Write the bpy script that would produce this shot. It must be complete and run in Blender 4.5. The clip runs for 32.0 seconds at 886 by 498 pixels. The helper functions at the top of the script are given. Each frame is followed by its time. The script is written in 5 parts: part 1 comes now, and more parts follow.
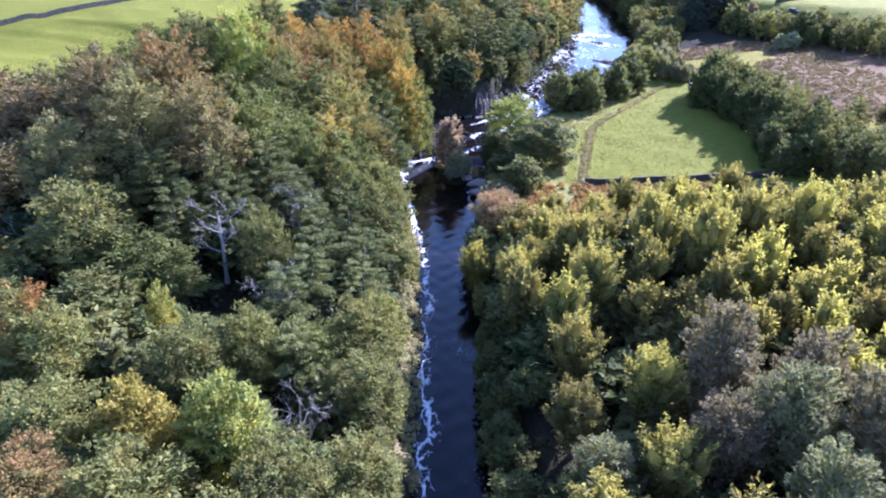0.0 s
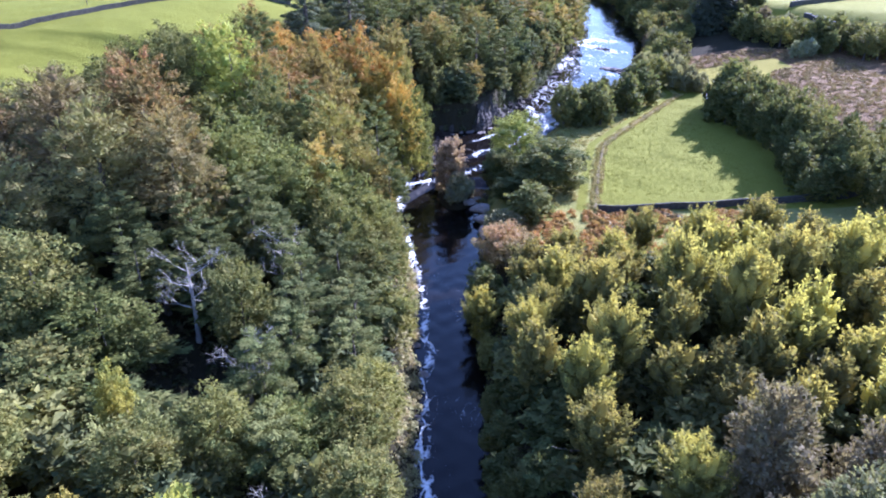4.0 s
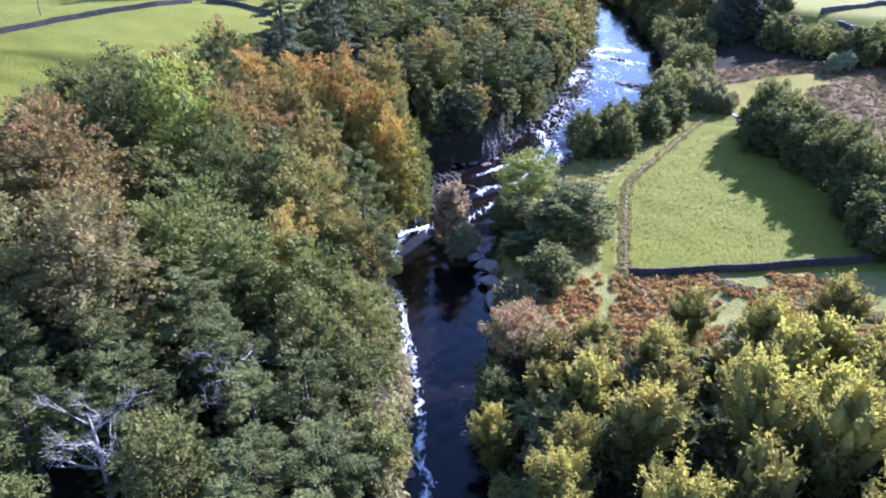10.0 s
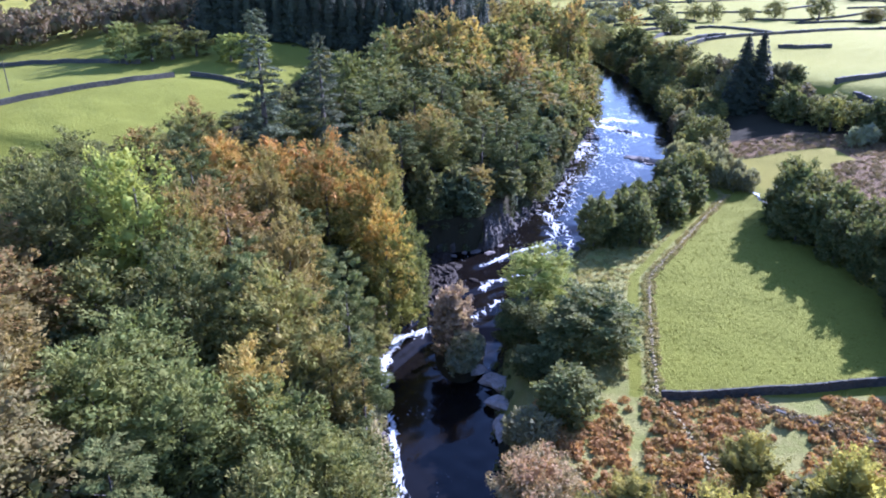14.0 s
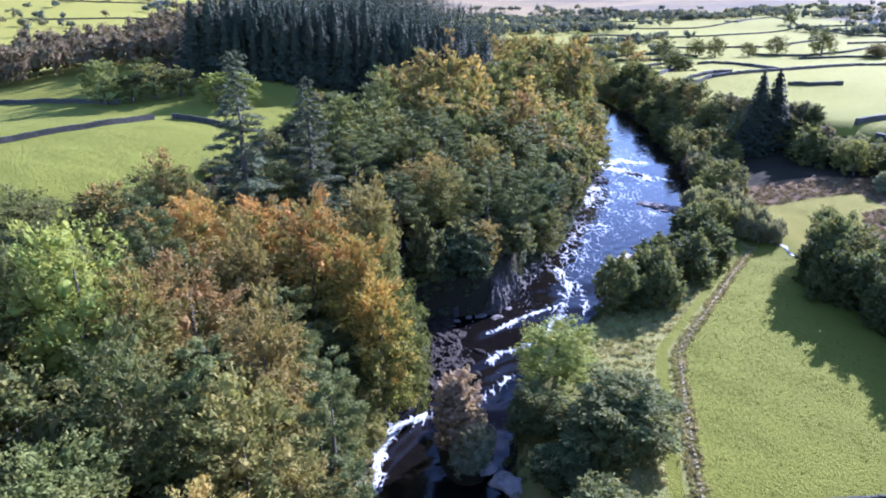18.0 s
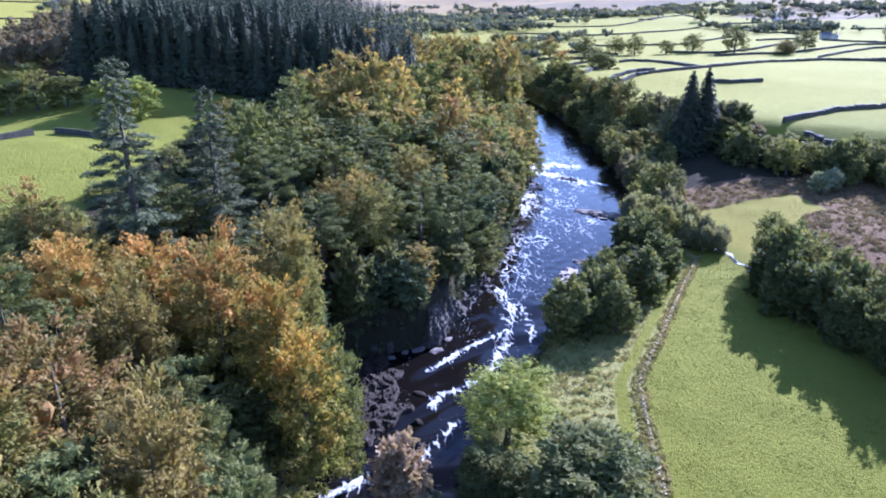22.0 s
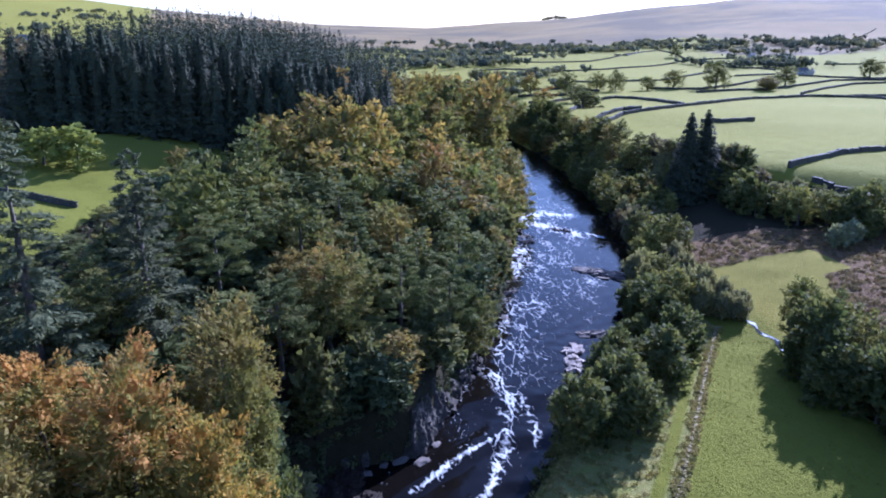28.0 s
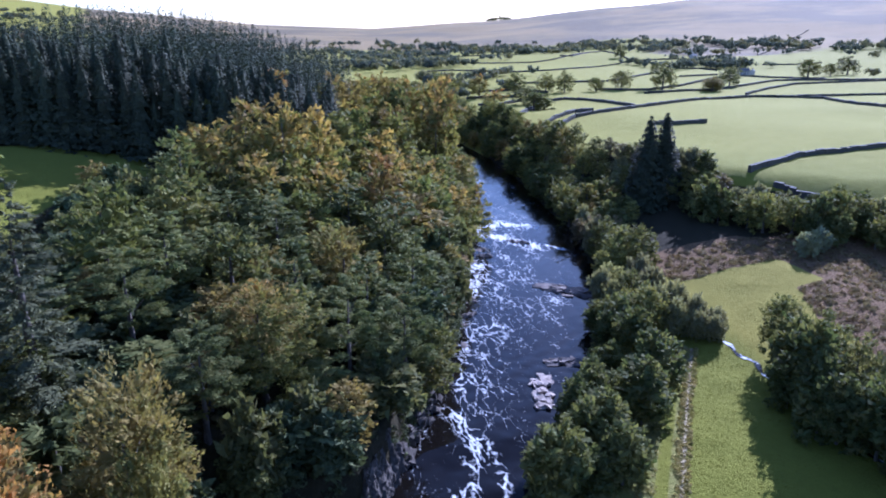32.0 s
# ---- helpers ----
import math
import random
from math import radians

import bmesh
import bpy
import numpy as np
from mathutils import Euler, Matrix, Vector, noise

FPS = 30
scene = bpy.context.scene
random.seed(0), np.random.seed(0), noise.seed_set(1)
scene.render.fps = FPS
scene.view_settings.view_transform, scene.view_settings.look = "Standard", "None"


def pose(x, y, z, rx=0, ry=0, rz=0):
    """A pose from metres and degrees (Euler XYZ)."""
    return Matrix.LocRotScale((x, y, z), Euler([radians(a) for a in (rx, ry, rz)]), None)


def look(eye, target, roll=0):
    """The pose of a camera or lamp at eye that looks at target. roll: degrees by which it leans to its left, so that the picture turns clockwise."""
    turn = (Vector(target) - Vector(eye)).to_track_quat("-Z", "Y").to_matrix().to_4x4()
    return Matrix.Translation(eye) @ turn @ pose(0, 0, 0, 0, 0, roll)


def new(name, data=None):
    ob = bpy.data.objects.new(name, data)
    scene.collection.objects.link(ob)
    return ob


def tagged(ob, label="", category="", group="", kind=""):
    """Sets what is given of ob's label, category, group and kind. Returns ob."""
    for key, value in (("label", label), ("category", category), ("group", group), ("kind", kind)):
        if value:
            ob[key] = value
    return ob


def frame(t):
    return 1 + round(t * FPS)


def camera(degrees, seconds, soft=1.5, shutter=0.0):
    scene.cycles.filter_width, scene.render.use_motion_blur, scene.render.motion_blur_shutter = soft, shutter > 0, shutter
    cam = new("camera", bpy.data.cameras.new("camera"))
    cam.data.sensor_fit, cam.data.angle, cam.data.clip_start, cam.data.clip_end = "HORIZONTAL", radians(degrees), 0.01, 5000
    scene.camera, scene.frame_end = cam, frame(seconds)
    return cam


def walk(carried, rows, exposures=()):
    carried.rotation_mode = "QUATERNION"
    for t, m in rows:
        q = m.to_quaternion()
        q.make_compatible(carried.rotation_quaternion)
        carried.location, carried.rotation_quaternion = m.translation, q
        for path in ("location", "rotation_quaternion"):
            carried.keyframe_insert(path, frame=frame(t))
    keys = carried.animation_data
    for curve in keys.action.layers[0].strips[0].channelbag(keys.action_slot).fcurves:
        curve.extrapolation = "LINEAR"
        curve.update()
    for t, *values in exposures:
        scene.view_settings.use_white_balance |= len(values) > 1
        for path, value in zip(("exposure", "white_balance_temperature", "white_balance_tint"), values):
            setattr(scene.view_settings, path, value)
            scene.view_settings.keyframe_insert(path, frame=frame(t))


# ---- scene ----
cam = camera(64.5, 32.0, 1.98)
PATH = [
    (0.0, (0.00, 0.00, 64.71), (-0.033, 8.945, 60.242), -0.01),
    (0.5, (0.05, 1.31, 64.73), (0.004, 10.255, 60.267), -0.01),
    (1.0, (-0.07, 2.95, 64.79), (-0.107, 11.893, 60.320), -0.11),
    (1.5, (0.08, 4.68, 64.96), (0.028, 13.628, 60.491), -0.21),
    (2.0, (0.13, 6.54, 65.12), (0.070, 15.480, 60.650), -0.21),
    (2.5, (0.11, 8.49, 65.31), (0.056, 17.434, 60.829), -0.21),
    (3.0, (0.03, 10.55, 65.46), (-0.014, 19.486, 60.979), -0.11),
    (3.5, (-0.12, 12.64, 65.49), (-0.157, 21.574, 61.010), -0.11),
    (5.5, (-0.32, 21.63, 65.73), (-0.334, 30.566, 61.230), -0.11),
    (6.0, (-0.22, 24.05, 65.70), (-0.242, 32.979, 61.207), -0.21),
    (6.5, (-0.25, 26.50, 65.85), (-0.269, 35.420, 61.342), -0.11),
    (7.0, (-0.25, 28.81, 66.10), (-0.266, 37.722, 61.573), -0.11),
    (7.5, (-0.26, 31.12, 66.14), (-0.279, 40.033, 61.614), -0.01),
    (8.0, (-0.26, 33.51, 66.20), (-0.270, 42.420, 61.663), -0.01),
    (8.5, (-0.35, 36.03, 66.33), (-0.362, 44.932, 61.778), 0.09),
    (9.0, (-0.58, 38.58, 66.43), (-0.579, 47.481, 61.883), 0.09),
    (9.5, (-0.69, 40.97, 66.56), (-0.698, 49.879, 62.008), -0.01),
    (10.0, (-0.56, 43.39, 66.69), (-0.572, 52.287, 62.130), -0.01),
    (10.5, (-0.44, 45.67, 66.79), (-0.456, 54.572, 62.232), -0.01),
    (11.0, (-0.39, 47.85, 67.00), (-0.410, 56.752, 62.444), -0.01),
    (11.5, (-0.44, 50.21, 67.14), (-0.459, 59.109, 62.579), -0.11),
    (12.0, (-0.70, 53.04, 67.16), (-0.699, 62.028, 62.780), -0.01),
    (12.5, (-0.80, 55.59, 67.13), (-0.794, 64.711, 63.034), -0.01),
    (12.6, (-0.79, 56.08, 67.13), (-0.828, 65.238, 63.116), -0.11),
    (13.0, (-0.70, 58.10, 67.13), (-0.698, 67.275, 63.148), -0.11),
    (13.5, (-0.70, 60.67, 67.15), (-0.702, 69.878, 63.252), -0.21),
    (14.0, (-0.69, 63.30, 67.19), (-0.681, 72.540, 63.366), -0.11),
    (14.5, (-0.69, 65.74, 67.23), (-0.685, 74.999, 63.456), -0.11),
    (15.0, (-0.80, 68.21, 67.25), (-0.789, 77.528, 63.617), -0.11),
    (15.5, (-0.94, 70.60, 67.34), (-0.920, 79.966, 63.854), -0.01),
    (17.5, (-1.50, 79.16, 67.41), (-1.458, 88.558, 63.989), -0.01),
    (18.0, (-1.70, 81.22, 67.47), (-1.647, 90.617, 64.045), -0.01),
    (18.5, (-1.75, 83.48, 67.57), (-1.704, 92.874, 64.135), -0.01),
    (19.0, (-1.80, 85.74, 67.49), (-1.742, 95.134, 64.062), -0.01),
    (19.5, (-1.76, 87.82, 67.34), (-1.658, 97.217, 63.912), -0.01),
    (20.0, (-1.80, 89.82, 67.22), (-1.548, 99.206, 63.790), -0.01),
    (20.5, (-1.91, 91.81, 67.12), (-1.419, 101.194, 63.695), -0.01),
    (21.0, (-1.88, 93.83, 66.94), (-1.176, 103.201, 63.511), -0.01),
    (21.5, (-1.95, 95.84, 66.91), (-1.032, 105.190, 63.474), -0.01),
    (22.0, (-2.01, 97.76, 67.03), (-0.922, 107.084, 63.592), -0.01),
    (22.5, (-1.99, 99.74, 67.06), (-0.786, 109.048, 63.617), -0.01),
    (23.0, (-1.95, 101.86, 67.15), (-0.680, 111.164, 63.707), -0.01),
    (23.5, (-1.98, 103.96, 67.20), (-0.638, 113.322, 63.949), -0.00),
    (24.0, (-1.94, 106.02, 67.13), (-0.563, 115.448, 64.094), 0.10),
    (24.5, (-1.71, 108.09, 67.06), (-0.333, 117.527, 64.067), -0.00),
    (25.0, (-1.63, 110.36, 67.07), (-0.238, 119.794, 64.067), 0.10),
    (25.5, (-1.57, 112.38, 67.24), (-0.174, 121.809, 64.228), 0.10),
    (27.5, (-0.69, 120.11, 67.57), (0.725, 129.538, 64.556), 0.10),
    (28.0, (-0.43, 121.96, 67.53), (0.994, 131.393, 64.515), 0.10),
    (28.5, (-0.24, 123.95, 67.47), (1.241, 133.374, 64.461), 0.10),
    (29.0, (-0.06, 125.94, 67.42), (1.477, 135.354, 64.412), 0.20),
    (29.5, (0.20, 127.77, 67.43), (1.824, 137.171, 64.414), 0.20),
    (30.0, (0.38, 129.77, 67.41), (2.123, 139.146, 64.399), 0.20),
    (30.5, (0.66, 131.83, 67.31), (2.527, 141.179, 64.299), 0.20),
    (31.0, (0.91, 133.80, 67.25), (2.880, 143.132, 64.239), 0.20),
    (31.5, (1.13, 135.47, 67.22), (3.193, 144.788, 64.220), 0.20),
    (32.0, (1.43, 137.35, 67.23), (3.562, 146.650, 64.227), 0.20),
]
EXPOSURES = [(0.0, 2.36, 4900, 35), (8.0, 2.27, 4860, 34), (13.0, 2.13, 4800, 34), (21.0, 2.03, 4740, 33), (23.0, 1.91, 4700, 33), (24.0, 1.66, 4690, 32), (25.0, 1.38, 4660, 32), (32.0, 1.38, 4640, 32)]
walk(cam, [(t, look(eye, target, roll)) for t, eye, target, roll in PATH], EXPOSURES)

# ---- sky and sun ----
SUN_AZ, SUN_EL = radians(44), radians(26)
world = bpy.data.worlds.new("sky")
world.use_nodes = True
scene.world = world
sky = world.node_tree.nodes.new("ShaderNodeTexSky")
sky.sky_type, sky.sun_disc = "NISHITA", False
sky.sun_elevation, sky.sun_rotation = SUN_EL, SUN_AZ
sky.air_density, sky.dust_density, sky.ozone_density = 1.0, 0.4, 2.0
back = world.node_tree.nodes["Background"]
back.inputs["Strength"].default_value = 0.093
world.node_tree.links.new(sky.outputs[0], back.inputs["Color"])
sun = new("sun", bpy.data.lights.new("sun", "SUN"))
sun.data.energy, sun.data.angle, sun.data.color = 4.4, radians(0.6), (1.0, 0.95, 0.87)
TO_SUN = Vector((math.sin(SUN_AZ) * math.cos(SUN_EL), math.cos(SUN_AZ) * math.cos(SUN_EL), math.sin(SUN_EL)))
sun.matrix_world = look(TO_SUN * 300, (0, 0, 0))

# ---- the lie of the land ----
def ss(a, b, v):
    u = np.clip((np.asarray(v, float) - a) / (b - a), 0, 1)
    return u * u * (3 - 2 * u)


RIVER_Y = (-900, 60, 82, 104, 132, 147, 160, 170, 182, 195, 210, 214, 217, 219, 225, 232, 240, 265, 300, 340, 365, 400, 450, 533, 611, 686, 900, 1500)
RIVER_L = (-4, -3.6, -3.8, -4.4, -6, -9, -10.5, -11.8, -11.5, -8, -6.5, -2, 9.5, 11.8, 15, 18, 22, 34, 45, 58, 65, 74, 79, 81, 98, 115, 175, 420)
RIVER_R = (8, 6.5, 6, 5.6, 6, 7, 7, 8, 11, 17, 26.8, 29.4, 31.3, 32.5, 36.4, 42.1, 49, 63, 80, 88, 90, 94, 96, 91, 106, 123, 185, 430)
LEVEL_S = (-900, 179.5, 183, 188, 190, 197, 199.5, 207, 210, 216, 224, 260, 320, 345, 370, 450, 611, 900, 1500)
LEVEL_Z = (-.6, 0, 1.4, 1.5, 1.9, 2, 2.5, 2.6, 3.2, 3.3, 4, 4.2, 5, 5.8, 6, 8, 10, 14, 18)


def river_left(y):
    return np.interp(y, RIVER_Y, RIVER_L)


def river_right(y):
    return np.interp(y, RIVER_Y, RIVER_R)


def water_level(x, y):
    s = y - 1.8 * np.clip(np.asarray(x) + 3.5, -8, 0) * (1 - ss(188, 196, y)) - 0.7 * np.clip(np.asarray(x) - 8, -6, 14) * ss(186, 192, y) * (1 - ss(225, 245, y))
    return np.interp(s, LEVEL_S, LEVEL_Z)


def rough(x, y, size, seed=0.0):
    """Cheap smooth unevenness between -1 and 1."""
    u, v = np.asarray(x) / size + seed, np.asarray(y) / size - 1.7 * seed
    return (np.sin(u * 2.1 + 1.3 * np.sin(v * 1.7)) + np.sin(v * 2.4 + 1.1 * np.sin(u * 1.9 + 2.0)) + np.sin(1.6 * u - 1.9 * v + 0.7)) / 3


def land(x, y):
    """Height of the ground, river bed included."""
    x, y = np.asarray(x, float), np.asarray(y, float)
    xl, xr = river_left(y), river_right(y)
    level = water_level(np.clip(x, xl, xr), y)
    dl, dr = xl - x, x - xr
    # wooded bank on the west, with a rock face by the falls
    cliff = 5.5 + 3.0 * ss(190, 215, y) * (1 - ss(255, 290, y))
    steep = ss(208, 214, y) * (1 - ss(228, 238, y))
    west = level + cliff * ss(0.2, 5.0 - 2.6 * steep, dl) + 9.0 * ss(4, 48, dl) + 11.0 * ss(45, 120, dl)
    west = west + 16.5 * np.exp(-(((x + 60) / 125) ** 2 + ((y - 455) / 150) ** 2)) * ss(0, 60, dl)
    west = west + 6 * ss(6, 30, dl) * (1 - ss(48, 85, dl)) * (1 - ss(205, 250, y)) * ss(80, 125, y)
    west = west - 16 * ss(150, 420, dl) * ss(200, 320, y)
    # meadows on the east, a damp hollow and the high pastures
    edge = np.interp(x, (80, 105, 125, 150, 175, 260, 400, 1000), (440, 410, 375, 338, 315, 290, 250, 100))
    high = ss(-38, 8, y - edge) * ss(3, 28, dr)
    floor = 4.9 + 5.5 * ss(82, 130, x) + 1.2 * ss(150, 200, y) * (1 - ss(205, 250, y)) + 3 * ss(40, 110, x) * (1 - ss(130, 170, y))
    up = 22.5 - 6 * ss(480, 700, y) + 1.6 * rough(x, y, 60) * ss(330, 420, y)
    plain = floor + (np.maximum(up, floor) - floor) * high
    east = level + (plain - level) * ss(0.2, 6.5, dr)
    z = np.where(dl > 0, west, np.where(dr > 0, east, level - 0.9))
    # rock shelf and islet among the falls
    for cx, cy, rx, ry, up_ in ((-2.4, 203, 5.0, 12, 0.1), (2.4, 175, 4.4, 9.5, 1.5)):
        k = np.clip(1.25 - np.hypot((x - cx) / rx, (y - cy) / ry), 0, 1)
        z = np.maximum(z, level - 0.9 + (0.9 + up_) * ss(0.1, 0.45, k) + 0.35 * rough(x, y, 0.9, 4) * ss(0.1, 0.3, k))
    z = z + 0.25 * rough(x, y, 5) * ss(2, 8, np.maximum(dl, dr))
    # the far valley sides and the moors
    r, az = np.hypot(x, y), np.degrees(np.arctan2(x, y))
    sky = 67 + 4000 * np.tan(np.radians(np.interp(az, (-180, -60, -40, -20, -10, 0, 7, 17, 30, 45, 60, 180), (2, 4, 3.4, 1.9, .9, .1, -.1, .6, 1.95, 2.2, 2, 2))))
    far = 16 + (sky - 16) * np.where(az < -8, ss(500, 3900, r), ss(1100, 4000, r) ** 1.1) + 6 * rough(x, y, 220, 3) * ss(800, 1400, r)
    return z + (far - z) * ss(480, 900, r)

# ---- materials ----
def material(name):
    m = bpy.data.materials.new(name)
    m.use_nodes = True
    m.node_tree.nodes.clear()
    n = m.node_tree.nodes
    out = n.new("ShaderNodeOutputMaterial")
    return m, n, m.node_tree.links, out


def noise_node(n, l, scale, detail=4.0, coord=None, rough_=0.6):
    t = n.new("ShaderNodeTexNoise")
    t.inputs["Scale"].default_value, t.inputs["Detail"].default_value, t.inputs["Roughness"].default_value = scale, detail, rough_
    if coord is not None:
        l.new(coord, t.inputs["Vector"])
    return t.outputs["Fac"]


def ramp(n, l, fac, *stops):
    r = n.new("ShaderNodeValToRGB")
    while len(r.color_ramp.elements) < len(stops):
        r.color_ramp.elements.new(0.5)
    for e, (p, c) in zip(r.color_ramp.elements, stops):
        e.position, e.color = p, (*c, 1) if len(c) == 3 else c
    l.new(fac, r.inputs["Fac"])
    return r.outputs["Color"]


def mix(n, l, fac, a, b, blend="MIX"):
    m = n.new("ShaderNodeMix")
    m.data_type, m.blend_type = "RGBA", blend
    for socket, v in ((m.inputs["Factor"], fac), (m.inputs["A"], a), (m.inputs["B"], b)):
        if isinstance(v, (int, float)):
            socket.default_value = v
        elif isinstance(v, tuple):
            socket.default_value = (*v, 1)
        else:
            l.new(v, socket)
    return m.outputs["Result"]


def maths(n, l, op, a, b=0.5, clamp=False):
    m = n.new("ShaderNodeMath")
    m.operation, m.use_clamp = op, clamp
    for socket, v in ((m.inputs[0], a), (m.inputs[1], b)):
        if isinstance(v, (int, float)):
            socket.default_value = v
        else:
            l.new(v, socket)
    return m.outputs[0]


def bump(n, l, height, strength, distance):
    b = n.new("ShaderNodeBump")
    b.inputs["Strength"].default_value, b.inputs["Distance"].default_value = strength, distance
    l.new(height, b.inputs["Height"])
    return b.outputs["Normal"]


def surface(n, l, out, colour, roughness=0.9, normal=None, specular=0.3):
    p = n.new("ShaderNodeBsdfPrincipled")
    p.inputs["Roughness"].default_value, p.inputs["Specular IOR Level"].default_value = roughness, specular
    if isinstance(colour, tuple):
        p.inputs["Base Color"].default_value = (*colour, 1)
    else:
        l.new(colour, p.inputs["Base Color"])
    if normal is not None:
        l.new(normal, p.inputs["Normal"])
    l.new(p.outputs[0], out.inputs["Surface"])
    return p


def leaves(name, dark, light, turned=None, glow=0.4, top=False, leaf=3.6):
    """Foliage: every spray its own shade, mottled leaf by leaf, turned in patches, every tree its own cast."""
    m, n, l, out = material(name)
    geo, info, tc = n.new("ShaderNodeNewGeometry"), n.new("ShaderNodeObjectInfo"), n.new("ShaderNodeTexCoord")
    cell = n.new("ShaderNodeTexVoronoi")
    cell.inputs["Scale"].default_value = leaf
    l.new(geo.outputs["Position"], cell.inputs["Vector"])
    shade = n.new("ShaderNodeSeparateColor")
    l.new(cell.outputs["Color"], shade.inputs[0])
    own = geo.outputs["Random Per Island"]
    tone = maths(n, l, "ADD", maths(n, l, "MULTIPLY", own, 0.6), maths(n, l, "MULTIPLY", shade.outputs[1], 0.4))
    colour = ramp(n, l, tone, (0.0, dark), (1.0, light))
    if turned:
        patch = noise_node(n, l, 0.3, 3, geo.outputs["Position"])
        if top:
            sep = n.new("ShaderNodeSeparateXYZ")
            l.new(tc.outputs["Generated"], sep.inputs[0])
            patch = maths(n, l, "ADD", maths(n, l, "MULTIPLY", patch, 0.85), maths(n, l, "MULTIPLY", maths(n, l, "SUBTRACT", sep.outputs["Z"], 0.5), 0.36))
        patch = maths(n, l, "ADD", patch, maths(n, l, "MULTIPLY", maths(n, l, "SUBTRACT", info.outputs["Random"], 0.5), 0.16 if top else 0.3))
        patch = maths(n, l, "ADD", patch, maths(n, l, "MULTIPLY", maths(n, l, "SUBTRACT", own, 0.5), 0.16))
        fac = ramp(n, l, patch, (0.42, (0, 0, 0)), (0.64, (1, 1, 1)))
        colour = mix(n, l, fac, colour, turned)
    hue = n.new("ShaderNodeHueSaturation")
    l.new(maths(n, l, "ADD", 0.478, maths(n, l, "MULTIPLY", info.outputs["Random"], 0.03)), hue.inputs["Hue"])
    l.new(colour, hue.inputs["Color"])
    value = maths(n, l, "ADD", 0.74, maths(n, l, "MULTIPLY", own, 0.24))
    value = maths(n, l, "ADD", value, maths(n, l, "MULTIPLY", shade.outputs[0], 0.16))
    l.new(maths(n, l, "ADD", value, maths(n, l, "MULTIPLY", maths(n, l, "SUBTRACT", info.outputs["Random"], 0.5), 0.3)), hue.inputs["Value"])
    p = n.new("ShaderNodeBsdfPrincipled")
    p.inputs["Roughness"].default_value, p.inputs["Specular IOR Level"].default_value = 0.75, 0.1
    l.new(hue.outputs[0], p.inputs["Base Color"])
    tr = n.new("ShaderNodeBsdfTranslucent")
    l.new(mix(n, l, 1.0, hue.outputs[0], (1.0, 1.0, 0.7), "MULTIPLY"), tr.inputs["Color"])
    ms = n.new("ShaderNodeMixShader")
    ms.inputs[0].default_value = glow
    l.new(p.outputs[0], ms.inputs[1])
    l.new(tr.outputs[0], ms.inputs[2])
    l.new(ms.outputs[0], out.inputs["Surface"])
    return m


def bark(name, dark, light):
    m, n, l, out = material(name)
    tc = n.new("ShaderNodeTexCoord")
    mp = n.new("ShaderNodeMapping")
    mp.inputs["Scale"].default_value = (1, 1, 0.25)
    l.new(tc.outputs["Object"], mp.inputs[0])
    f = noise_node(n, l, 5, 6, mp.outputs[0])
    surface(n, l, out, ramp(n, l, f, (0.3, dark), (0.7, light)), 0.95, bump(n, l, f, 0.6, 0.05))
    return m


